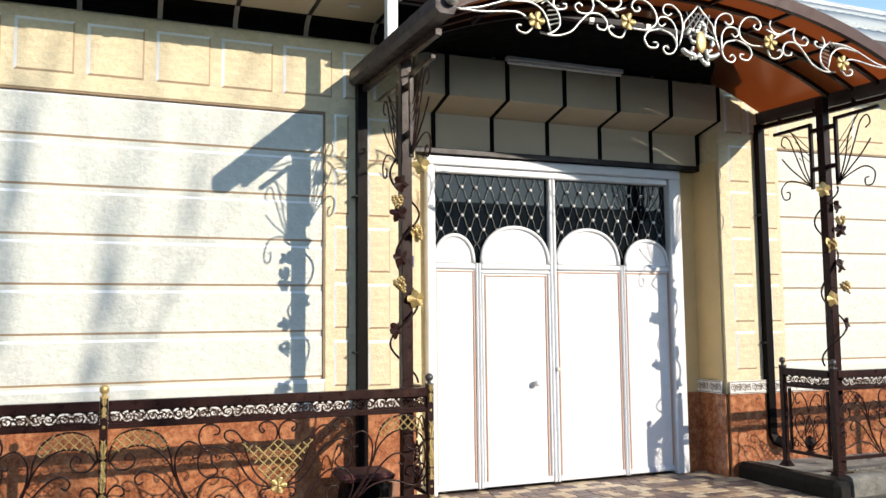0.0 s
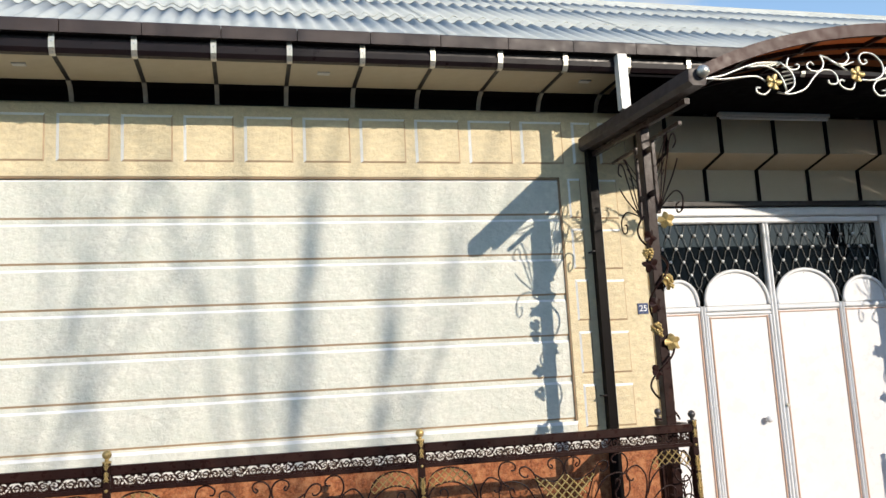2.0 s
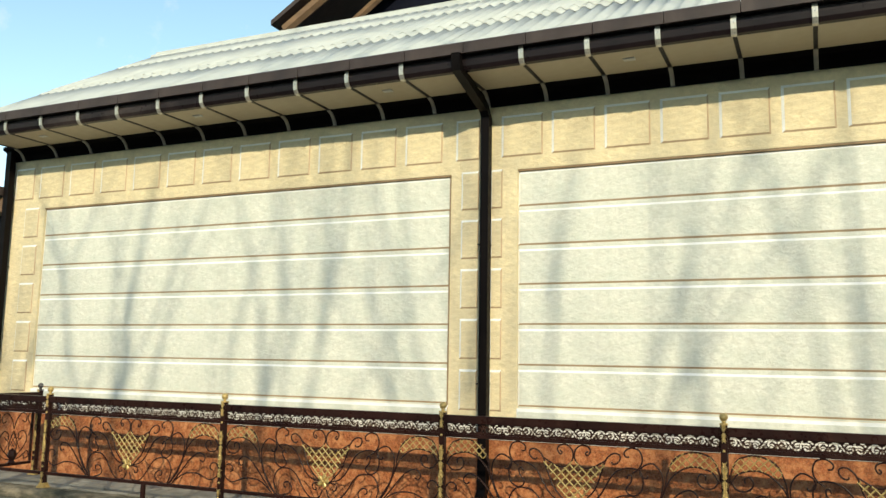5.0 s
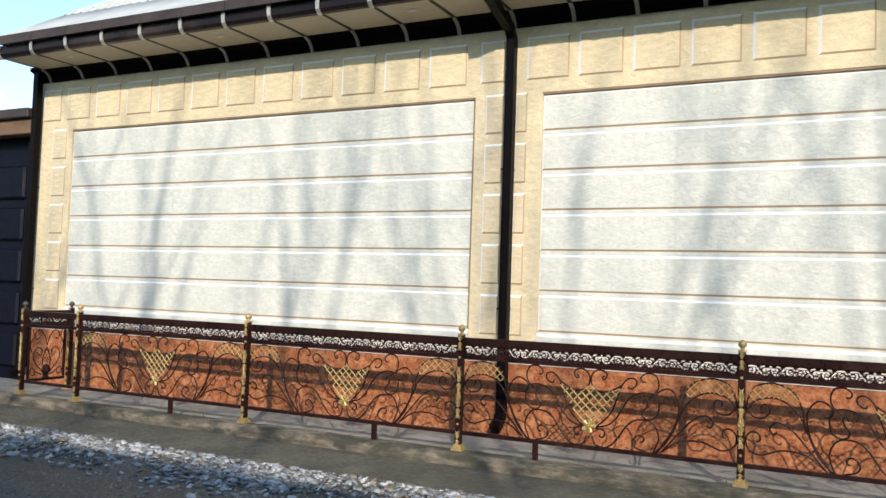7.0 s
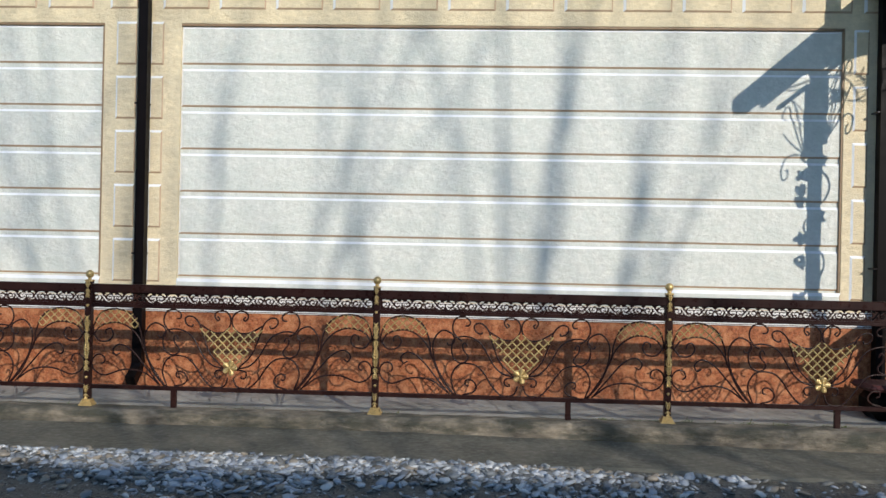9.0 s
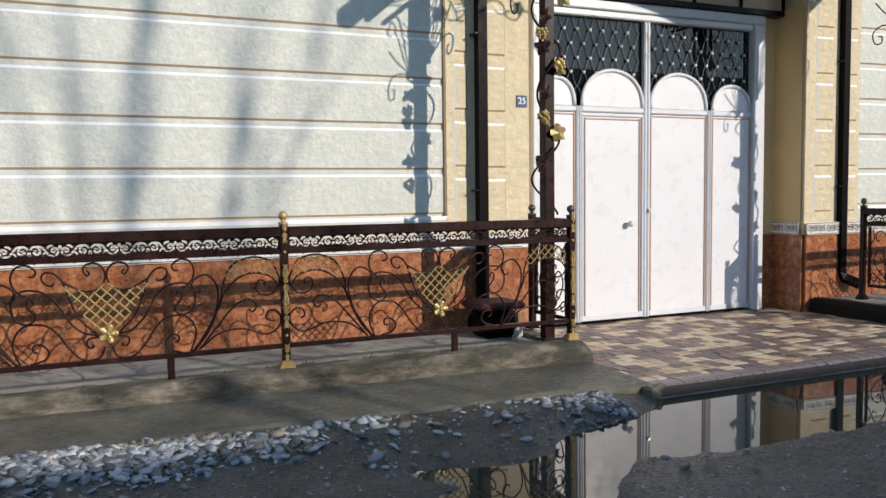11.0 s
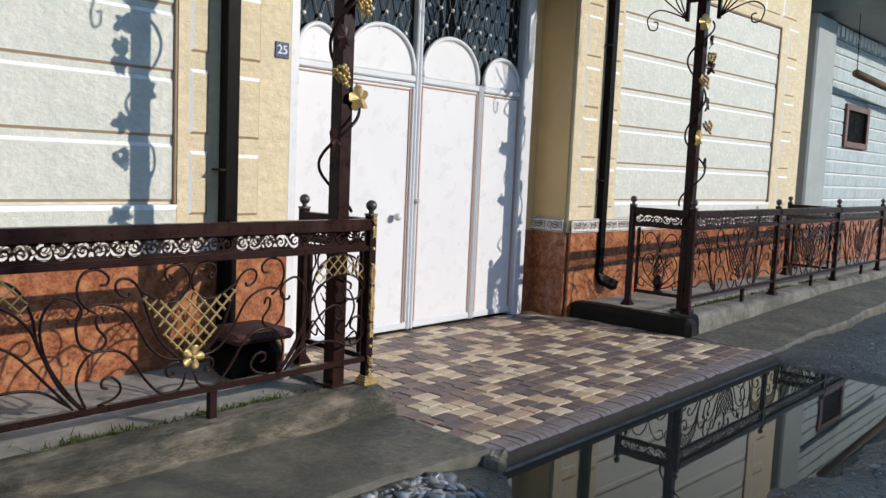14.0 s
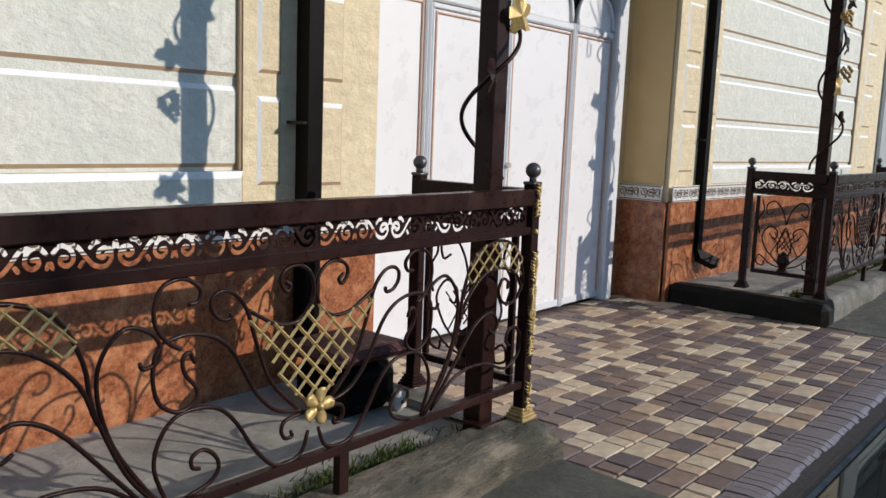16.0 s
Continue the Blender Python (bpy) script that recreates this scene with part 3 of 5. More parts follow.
def corrugated(width, y0, y1, z0, slope, wave=0.15, amp=0.020, thick=0.007):
    bm = bmesh.new()
    n = int(width / wave * 8)
    grid = {}
    for i in range(n + 1):
        x = width * i / n
        for j, (y, dz) in enumerate(((y0, 0.0), (y1, 0.0), (y1, -thick), (y0, -thick))):
            grid[i, j] = bm.verts.new((x, y, z0 + slope * (y - y0) + amp * math.sin(2 * math.pi * x / wave) + dz))
    for i in range(n):
        for j in range(4):
            bm.faces.new((grid[i, j], grid[i + 1, j], grid[i + 1, (j + 1) % 4], grid[i, (j + 1) % 4]))
    bmesh.ops.recalc_face_normals(bm, faces=bm.faces)
    return bm


sheet_w, course = 1.05, 1.45
for c, ya in enumerate((EV_Y, 7.42, 7.60, 8.72)):
    sheet_me = finish("roof_sheet", corrugated(sheet_w + 0.09, ya, min(ya + course, RIDGE_Y + 0.05), EV_Z + SLOPE * (ya - EV_Y) + 0.02, SLOPE), M_ROOF, True)
    k, x = 0, XL - 0.12
    while x < XR + 0.1:
        ob = part("roof_sheet", sheet_me, None, roof)
        ob.location = (x, 0, 0.005 * (k % 2) + 0.012 * c)
        x += sheet_w
        k += 1
bm = bmesh.new()
extrude_profile(bm, [(EV_Y + 0.1, EV_Z - 0.03), (RIDGE_Y, EV_Z + SLOPE * (RIDGE_Y - EV_Y) - 0.08), (13.0, 4.3), (13.0, 4.2), (EV_Y + 0.1, 4.235)], XL + 0.02, XR - 0.02)
part("roof_body", bm, M_WOOD, roof)
bm = bmesh.new()
sweep(bm, [(XL - 0.15, RIDGE_Y, EV_Z + SLOPE * (RIDGE_Y - EV_Y) + 0.03), (XR + 0.1, RIDGE_Y, EV_Z + SLOPE * (RIDGE_Y - EV_Y) + 0.03)], 0.07, 8)
part("ridge_cap", bm, M_ROOF, roof)
structure("roof_rear", extrude_profile(bmesh.new(), [(RIDGE_Y, EV_Z + 2.0), (13.1, 4.33), (13.1, 4.36), (RIDGE_Y, EV_Z + 2.04)], XL - 0.1, XR + 0.1), M_ROOF, "grey rear roof slope", "roof")

# ---- gate ----
gate = thing("gate", "white metal double gate with wicket door and dark lattice transom", "gate", (0, 0, 0))
GY = 7.44
for a, b in ((2.60, 2.685), (5.285, 5.43)):
    part("jamb", newbox(a, b, GY - 0.07, GY + 0.06, 0, 3.0, 0.01), M_FRAME, gate)
bm = newbox(2.60, 5.43, GY - 0.07, GY + 0.06, 3.002, 3.092, 0.01)
part("head_bar", bm, M_FRAME, gate)
part("inner_head", newbox(2.687, 5.283, GY - 0.045, GY + 0.04, 2.935, 3.0, 0.012), M_FRAME, gate)
for x, w, top in ((3.125, 0.028, 2.10), (3.925, 0.036, 2.933), (4.72, 0.028, 2.10)):
    bm = bmesh.new()
    box(bm, x - w, x - 0.003, GY - 0.035, GY + 0.03, 0.02, top, 0.01)
    box(bm, x + 0.003, x + w, GY - 0.035, GY + 0.03, 0.02, top, 0.01)
    part("mullion", bm, M_FRAME, gate)
bays = ((2.687, 3.095, False), (3.155, 3.887, True), (3.963, 4.69, False), (4.75, 5.283, False))
for a, b, wicket in bays:
    leaf = part("leaf", newbox(a, b, GY - 0.012, GY + 0.02, 0.03, 2.035), M_WHITE, gate, "white sheet steel wicket door" if wicket else "white sheet steel gate leaf")
    inset = 0.045 if wicket else 0.016
    for z0, z1, x0, x1 in ((0.05, 1.99 if wicket else 2.03, a + inset - 0.008, a + inset + 0.008), (0.05, 1.99 if wicket else 2.03, b - inset - 0.008, b - inset + 0.008)):
        part("bead", newbox(x0, x1, GY - 0.024, GY - 0.0125, z0, z1, 0.004), M_ROSE, leaf)
    zt = 1.985 if wicket else 2.025
    part("bead", newbox(a + inset + 0.009, b - inset - 0.009, GY - 0.024, GY - 0.0125, zt - 0.012, zt, 0.004), M_ROSE, leaf)
    part("bottom_rail", newbox(a, b, GY - 0.026, GY - 0.0125, 0.03, 0.085, 0.006), M_FRAME, leaf)
    if wicket:
        for x0, x1, z0, z1 in ((a + 0.002, a + 0.024, 0.087, 2.0), (b - 0.024, b - 0.002, 0.087, 2.0), (a + 0.002, b - 0.002, 2.002, 2.03)):
            part("door_frame", newbox(x0, x1, GY - 0.03, GY - 0.0125, z0, z1, 0.006), M_FRAME, leaf)
        bm = bmesh.new()
        sweep(bm, [(3.705, GY - 0.012, 0.965), (3.705, GY - 0.05, 0.965)], 0.012, 10)
        ball(bm, (3.705, GY - 0.066, 0.965), 0.033, 14, 10)
        part("door_knob", bm, M_FRAME, leaf, "round white door knob", True)
    part("cross_bar", newbox(a, b, GY - 0.036, GY + 0.03, 2.04, 2.095, 0.012), M_FRAME, gate)
    # arched panel with a round rim
    top = 2.445 if b - a > 0.6 else 2.355
    mid, rx, rz = (a + b) / 2, (b - a) / 2 - 0.012, top - 2.10
    arc = [(mid - rx * math.cos(math.pi * k / 24), 2.10 + rz * math.sin(math.pi * k / 24) ** 0.85) for k in range(25)]
    bm = bmesh.new()
    f = [bm.verts.new((x, GY - 0.01, z)) for x, z in arc]
    g = [bm.verts.new((x, GY + 0.012, z)) for x, z in arc]
    bm.faces.new(f)
    bm.faces.new(list(reversed(g)))
    for k in range(24):
        bm.faces.new((f[k], f[k + 1], g[k + 1], g[k]))
    bmesh.ops.recalc_face_normals(bm, faces=bm.faces)
    part("arched_panel", bm, M_WHITE, gate)
    bm = bmesh.new()
    sweep(bm, [(x, GY - 0.016, z) for x, z in arc], 0.019, 8)
    part("arch_rim", bm, M_FRAME, gate, smooth=True)
bm = bmesh.new()
sweep(bm, [(3.945, GY - 0.03, 1.09), (3.945, GY - 0.06, 1.09)], 0.018, 10)
part("lock", bm, M_SILVER, gate, "small round lock cylinder")
for a, b in ((2.687, 3.887), (3.963, 5.283)):
    part("transom_pane", newbox(a, b, GY + 0.022, GY + 0.03, 2.10, 2.933), M_GLASS, gate, "dark window glass")
P, HZ = 0.0725, 0.133


def ogee(z):
    """From 1 to -1 and back: flat where two wires meet, upright half way."""
    u = ((z - 2.15) / HZ) % 2.0
    t = u if u < 1 else 2 - u
    return 1 - 2 * (0.45 * t + 0.55 * (0.5 + 4 * (t - 0.5) ** 3))


lat_me = []
for sgn in (1, -1):
    bm = bmesh.new()
    sweep(bm, [(sgn * P / 2 * ogee(z) * 0.95, GY + 0.006, z) for z in [2.15 + 0.016625 * k for k in range(49)] if z < 2.932], 0.0036, 5)
    lat_me.append(finish("lattice_wire", bm, M_WIRE, True))
dot_me = finish("lattice_rosette", ball(bmesh.new(), (0, GY + 0.0, 0), 0.0165, 8, 6), M_WHITE, True)
for a, b in ((2.687, 3.887), (3.963, 5.283)):
    n = int((b - a) / P)
    for i in range(n):
        x = a + P * (i + 0.55)
        part("lattice_wire", lat_me[i % 2], None, gate).location.x = x
        if i < n - 1:
            for k in range(0, 7):
                z = 2.15 + HZ * k
                if (k % 2 == 0) == (i % 2 == 0) and z > 2.40:
                    part("lattice_rosette", dot_me, None, gate).location = (x + P / 2, 0, z)

# ---- ground, water, pavement ----
WATER_Z = -0.065


def smooth01(t):
    t = min(1, max(0, t))
    return t * t * (3 - 2 * t)


def puddle_depth(x, y):
    """Above zero inside the puddle, in metres from its rim."""
    far = 5.05 if x > 2.2 else max(4.5, 5.05 - 0.42 * (2.2 - x))
    near = 3.98 - 0.07 * (x - 1.6) - 0.42 * smooth01((1.35 - x) / 0.6)
    n = noise.noise(Vector((x * 1.3, y * 1.3, 3.1))) * 0.22 + noise.noise(Vector((x * 4, y * 4, 7.7))) * 0.07
    m = min(far - y, y - near, (x - 0.0) * 0.6, (5.95 - x) * 0.5) + n
    m2 = 0.5 - math.hypot((x - 0.35) * 1.1, (y - 3.75) * 0.9) + n * 1.6
    return max(m, m2)


def ground_z(x, y):
    d = puddle_depth(x, y)
    base = -0.035 + 0.018 * noise.noise(Vector((x * 0.9, y * 0.9, 0))) + 0.012 * noise.noise(Vector((x * 5, y * 5, 2))) + 0.006 * noise.noise(Vector((x * 14, y * 14, 5)))
    if x < 1.5:
        base += 0.03 * smooth01((1.5 - x) / 3)
    z = base - 0.06 * smooth01((d + 0.12) / 0.35)
    if x < 2.1 and y > 4.4:
        t = min(1, max(0, (x + 2) / 4.1))
        w = smooth01((y - 4.45) / 0.6) * smooth01((2.1 - x) / 0.5)
        z = z * (1 - w) + (0.058 * (1 - t) + 0.002 * t + 0.4 * (base + 0.03)) * w
    if 2.1 < x < 5.75:
        z -= 0.12 * smooth01((y - 4.74) / 0.2) * smooth01((5.75 - x) / 0.25) * smooth01((x - 2.1) / 0.1)
    if y > 5.14:
        z -= 0.15 * smooth01((y - 5.14) / 0.3)
    return z


xs = sorted([-400, -150, -60, -30, -18] + [-12 + 0.5 * k for k in range(14)] + list(np.arange(-5, 8.0, 0.06)) + [8 + 0.4 * k for k in range(22)] + [20, 35, 70, 160, 400])
ys = sorted([-400, -150, -60, -30, -15, -8, -4, -2, -1] + [0.0 + 0.25 * k for k in range(8)] + list(np.arange(2.0, 5.4, 0.06)) + [6, 7, 9, 14, 30, 80, 400])
bm = bmesh.new()
grid = [[bm.verts.new((x, y, ground_z(x, y))) for y in ys] for x in xs]
for i in range(len(xs) - 1):
    for j in range(len(ys) - 1):
        bm.faces.new((grid[i][j], grid[i + 1][j], grid[i + 1][j + 1], grid[i][j + 1]))
structure("ground", bm, M_MUD, "wet dark grey mud street with grit", "ground", True)
bm = bmesh.new()
bm.faces.new([bm.verts.new(c) for c in ((-0.4, 2.9, WATER_Z), (6.4, 2.9, WATER_Z), (6.4, 5.06, WATER_Z), (-0.4, 5.06, WATER_Z))])
structure("water", bm, M_WATER, "still muddy puddle that mirrors the fence and wall", "puddle")

# concrete apron along the fence, one slab that falls towards the paving
bm = bmesh.new()


def apron_run(x0, x1, flip=False):
    n = int(abs(x1 - x0) / 0.08)
    rows = []
    for i in range(n + 1):
        x = x0 + (x1 - x0) * i / n
        w = 0.03 * noise.noise(Vector((x * 1.1, 0, 9))) + 0.015 * noise.noise(Vector((x * 5, 0, 9)))
        t = min(1, max(0, (x + 2) / 4.1)) if not flip else min(1, max(0, (9.5 - x) / 3.7))
        zt = 0.075 * (1 - t) + (0.022 if not flip else -0.012) * t + 0.005 * noise.noise(Vector((x * 3, 2, 1)))
        w *= 2.2 if flip else 1.5
        rows.append([bm.verts.new(c) for c in ((x, 5.84, zt + 0.02), (x, 5.45 + w, zt + 0.008), (x, 5.135 + w, zt), (x, 5.115 + w, zt - 0.015), (x, 5.10 + w, -0.2), (x, 5.84, -0.2))])
    for a, b in zip(rows, rows[1:]):
        for k in range(6):
            bm.faces.new((a[k], a[(k + 1) % 6], b[(k + 1) % 6], b[k]))
    bm.faces.new(rows[0])
    bm.faces.new(list(reversed(rows[-1])))


apron_run(-12.5, 2.135)
apron_run(5.735, 14.0, True)
bmesh.ops.recalc_face_normals(bm, faces=bm.faces)
structure("pavement_apron", bm, M_WETCONC, "damp grey concrete strip before the fence", "pavement")


def kerb(name, x0, x1, material, label, rough=1.0, end=0.0):
    """A cast strip with an uneven, chipped arris; end rounds its last stretch off."""
    bm = bmesh.new()
    n = int((x1 - x0) / 0.045)
    rows = []
    prof = [(5.785, -0.1), (5.788, 0.05), (5.79, 0.10), (5.795, 0.148), (5.806, 0.172), (5.835, 0.187), (5.89, 0.19), (5.95, 0.188), (6.0, 0.184), (6.035, 0.165), (6.05, -0.1)]
    for i in range(n + 1):
        x = x0 + (x1 - x0) * i / n
        w = 0.014 * noise.noise(Vector((x * 2.5, 1, 4)))
        chip = max(0.0, noise.noise(Vector((x * 6.0, 2, 8))) - 0.15) * 0.05 * rough
        drop = 0.07 * smooth01((x - (x1 - end)) / end) if end else 0.0
        ring = []
        for k, (y, z) in enumerate(prof):
            q = Vector((x * 9, y * 22, z * 22))
            dy, dz = 0.007 * rough * noise.noise(q), 0.006 * rough * noise.noise(q + Vector((5, 5, 5)))
            if z < 0:
                dy = dz = 0.0
            if 3 <= k <= 5:
                dy, dz = dy + chip * 0.4, dz - chip * (0.7 if k < 5 else 0.4)
            ring.append(bm.verts.new((x, y + dy + (w if k < 9 else 0), z + dz - (drop * max(0.2, min(1, (6.0 - y) / 0.2)) if z > 0.1 else 0))))
        rows.append(ring)
    m = len(prof)
    for a, b in zip(rows, rows[1:]):
        for k in range(m):
            bm.faces.new((a[k], a[(k + 1) % m], b[(k + 1) % m], b[k]))
    bm.faces.new(rows[0])
    bm.faces.new(list(reversed(rows[-1])))
    bmesh.ops.recalc_face_normals(bm, faces=bm.faces)
    return structure(name, bm, material, label, "kerb")


kerb("kerb_left", -12.5, 2.16, M_KERB, "rough stained concrete kerb under the iron fence", 1.2, 0.14)
kerb("kerb_right", 5.905, 14.0, M_CONC, "rough worn concrete kerb under the iron fence")
bm = newbox(5.70, 5.90, 5.78, 7.02, -0.1, 0.155, 0.045)
bmesh.ops.subdivide_edges(bm, edges=bm.edges[:], cuts=6, use_grid_fill=True)
for v in bm.verts:
    v.co += 0.008 * noise.noise_vector(v.co * 9)
# Damp and the darkness of the shaded side both go into this colour.
structure("kerb_return", bm, M_WETSHADE_KERB, "damp concrete kerb beside the paving, darkened for its shaded side", "kerb")
structure("kerb_return_left", newbox(1.95, 2.11, 6.055, 7.04, -0.1, 0.165, 0.02), M_CONC, "damp concrete kerb beside the paving", "kerb")
structure("bed_left", newbox(-12.5, 1.948, 6.056, 7.046, -0.1, 0.135), M_BED, "grey concrete ledge behind the fence", "ledge")
structure("bed_right", newbox(5.902, 14.0, 6.056, 7.046, -0.1, 0.135), M_BED, "grey concrete ledge behind the fence", "ledge")

# grass along the back of the kerb
rnd = random.Random(4)
verts, faces = [], []
for lo, hi, n in ((-0.6, 1.9, 7000), (6.0, 10.5, 11000), (-3.5, -0.6, 1500), (-9.0, -3.5, 1200)):
    for _ in range(n):
        x, y = rnd.uniform(lo, hi), 6.03 + abs(rnd.gauss(0, 0.06))
        if noise.noise(Vector((x * 2, y, 1))) + rnd.gauss(0, 0.12) < -0.05:
            continue
        h, a, w = rnd.uniform(0.018, 0.06) * (0.6 + 0.8 * abs(noise.noise(Vector((x * 3, 4, 4))))), rnd.uniform(0, 6.28), 0.005
        lx, ly = rnd.gauss(0, 0.02), rnd.gauss(-0.006, 0.014)
        k = len(verts)
        verts += [(x - w * math.cos(a), y - w * math.sin(a), 0.13), (x + w * math.cos(a), y + w * math.sin(a), 0.13), (x + lx, y + ly, 0.135 + h)]
        faces.append((k, k + 1, k + 2))
me = bpy.data.meshes.new("grass")
me.from_pydata(verts, [], faces)
me.materials.append(M_GRASS)
tagged(new("grass", me), "short green grass and moss along the kerb", "grass", kind="stuff")

# river stones along the apron's edge
ico = bmesh.new()
bmesh.ops.create_icosphere(ico, subdivisions=1, radius=1)
ico_v = [v.co.copy() for v in ico.verts]
ico_f = [[v.index for v in f.verts] for f in ico.faces]
ico.free()
rnd = random.Random(11)
verts, faces = [], []


def stone(x, y, s):
    z = ground_z(x, y)
    m = Matrix.Translation((x, y, z + s * 0.15)) @ Euler((rnd.gauss(0, 0.3), rnd.gauss(0, 0.3), rnd.uniform(0, 6.28))).to_matrix().to_4x4() @ Matrix.Diagonal((s, s * rnd.uniform(0.5, 0.9), s * rnd.uniform(0.18, 0.36), 1))
    k = len(verts)
    j = [1 + rnd.gauss(0, 0.13) for _ in ico_v]
    verts.extend(tuple(m @ (v * q)) for v, q in zip(ico_v, j))
    faces.extend([a + k for a in f] for f in ico_f)


for _ in range(26000):
    x = rnd.uniform(-9, 1.75)
    y = 5.09 - abs(rnd.gauss(0, 0.27))
    heap = smooth01(0.25 + 2.4 * noise.noise(Vector((x * 0.8, y * 1.3, 4))) + 0.9 * noise.noise(Vector((x * 2.6, y * 3.2, 9))))
    dens = (0.25 + 0.75 * heap) if x < -0.9 else 0.06 + 0.62 * heap
    if rnd.random() < dens * (0.9 if x < -0.9 else 0.5):
        stone(x, y, rnd.choice((0.008, 0.010, 0.012, 0.014, 0.018, 0.022, 0.028, 0.034, 0.042)) * rnd.uniform(0.8, 1.25))
for _ in range(14000):
    x, y = rnd.uniform(-7, 9), 4.9 - abs(rnd.gauss(0, 2.0))
    if ground_z(x, y) < WATER_Z + 0.004 and rnd.random() < (0.93 if x > 1.1 else 0.6):
        continue
    stone(x, y, rnd.choice((0.004, 0.005, 0.006, 0.007, 0.009, 0.013)) * rnd.uniform(0.7, 1.3) * (2.6 if rnd.random() < 0.04 else 1))
me = bpy.data.meshes.new("river_stones")
me.from_pydata(verts, [], faces)
me.materials.append(M_STONE)
me.shade_smooth()
tagged(new("river_stones", me), "scattered pale blue-grey river stones in mud", "stones", kind="stuff")

# ---- iron fence ----
RAIL_Y, Z0, Z1 = 5.93, 0.345, 0.912


def rod(bm, pts, r=0.0062, y=0.0, sides=6):
    return sweep(bm, [(p[0], y, p[1]) for p in pts], r, sides, taper=lambda t: 0.8 if t in (0.0, 1.0) else 1.0)


# half of a panel's scrolls, u from the panel's middle towards a post, v up from the lower rail; w is half the panel
# long branches and curls beside a post
BRANCHES = [
    [(-0.49, 0.00), (-0.58, 0.115), (-0.655, 0.29), (-0.675, 0.40), (-0.735, 0.515), (-0.86, 0.562), (-0.975, 0.53), (-1.025, 0.44), (-1.035, 0.37)],
    [(-1.03, 0.36), (-0.975, 0.435), (-0.86, 0.462), (-0.765, 0.43), (-0.685, 0.35), (-0.645, 0.25)],
    [(-1.03, 0.385), (-0.985, 0.325), (-0.915, 0.325), (-0.88, 0.37), (-0.90, 0.415), (-0.935, 0.405), (-0.935, 0.375)],
    [(-0.53, 0.015), (-0.65, 0.10), (-0.80, 0.115), (-0.94, 0.07), (-1.02, 0.11), (-1.035, 0.175), (-1.0, 0.22), (-0.955, 0.215), (-0.94, 0.175), (-0.965, 0.155)],
    [(-0.52, 0.005), (-0.625, 0.13), (-0.74, 0.26), (-0.83, 0.30), (-0.88, 0.26), (-0.86, 0.22), (-0.83, 0.235)],
]
# shoulders of the heart above the lower rail
SHOULDERS = [
    [(-0.48, 0.0), (-0.53, 0.06), (-0.61, 0.19), (-0.645, 0.317), (-0.633, 0.407), (-0.576, 0.465), (-0.51, 0.444), (-0.486, 0.406), (-0.497, 0.369), (-0.531, 0.359), (-0.54, 0.377)],
    [(-0.41, 0.501), (-0.382, 0.504), (-0.375, 0.535), (-0.419, 0.566), (-0.476, 0.555), (-0.501, 0.507), (-0.496, 0.455), (-0.463, 0.411), (-0.43, 0.39)],
    [(-0.391, 0.348), (-0.405, 0.377), (-0.425, 0.366), (-0.419, 0.325), (-0.385, 0.28), (-0.396, 0.246), (-0.441, 0.232), (-0.489, 0.263), (-0.506, 0.318), (-0.502, 0.378), (-0.48, 0.414)],
    [(-0.48, 0.414), (-0.414, 0.425), (-0.341, 0.408), (-0.283, 0.363), (-0.234, 0.281), (-0.194, 0.217), (-0.131, 0.162), (-0.04, 0.14)],
    [(-0.47, 0.0), (-0.506, 0.101), (-0.489, 0.176), (-0.441, 0.223), (-0.368, 0.227), (-0.312, 0.207), (-0.263, 0.156), (-0.213, 0.079), (-0.151, 0.012), (-0.098, 0.0), (-0.044, 0.016), (-0.019, 0.076)],
]
# heart, foot curls and the spray over the basket
HEARTS = [
    [(-0.42, 0.002), (-0.35, 0.02), (-0.321, 0.055), (-0.335, 0.092), (-0.368, 0.114), (-0.4, 0.104), (-0.4, 0.076), (-0.377, 0.066)],
    [(-0.284, 0.462), (-0.289, 0.446), (-0.317, 0.45), (-0.341, 0.475), (-0.341, 0.507), (-0.313, 0.522), (-0.274, 0.51), (-0.235, 0.463), (-0.204, 0.37), (-0.153, 0.248), (-0.06, 0.15)],
    [(-0.107, 0.524), (-0.089, 0.508), (-0.103, 0.494), (-0.123, 0.521), (-0.118, 0.547), (-0.091, 0.563), (-0.050, 0.562), (-0.013, 0.53), (-0.005, 0.479), (-0.025, 0.433), (-0.069, 0.404), (-0.133, 0.407), (-0.184, 0.433), (-0.235, 0.463)],
    [(-0.02, 0.135), (-0.099, 0.127), (-0.117, 0.101), (-0.104, 0.074), (-0.079, 0.074), (-0.083, 0.091)],
]
CURVES = BRANCHES + SHOULDERS + HEARTS


def lattice_bars(inside, spacing, lo, hi, slant=1.0):
    """Crossing bars cut to a region: two families of lines, each kept where inside() holds."""
    out = []
    for fam in (1, -1):
        c = -3.0
        while c < 3.0:
            pts = []
            for k in range(161):
                u = lo[0] + (hi[0] - lo[0]) * k / 160
                v = fam * slant * u + c
                if lo[1] <= v <= hi[1] and inside(u, v):
                    pts.append((u, v))
                elif len(pts) > 3:
                    out.append([pts[0], pts[-1]])
                    pts = []
                else:
                    pts = []
            if len(pts) > 3:
                out.append([pts[0], pts[-1]])
            c += spacing
    return out


def in_basket(u, v):
    side = 0.045 + 0.19 * min(1, max(0, (v - 0.165) / 0.27)) ** 0.8
    a = abs(u)
    top = 0.455 - 0.9 * a if a < 0.06 else 0.401 + 0.45 * max(0.0, a - 0.12)
    return 0.165 < v < top and a < side


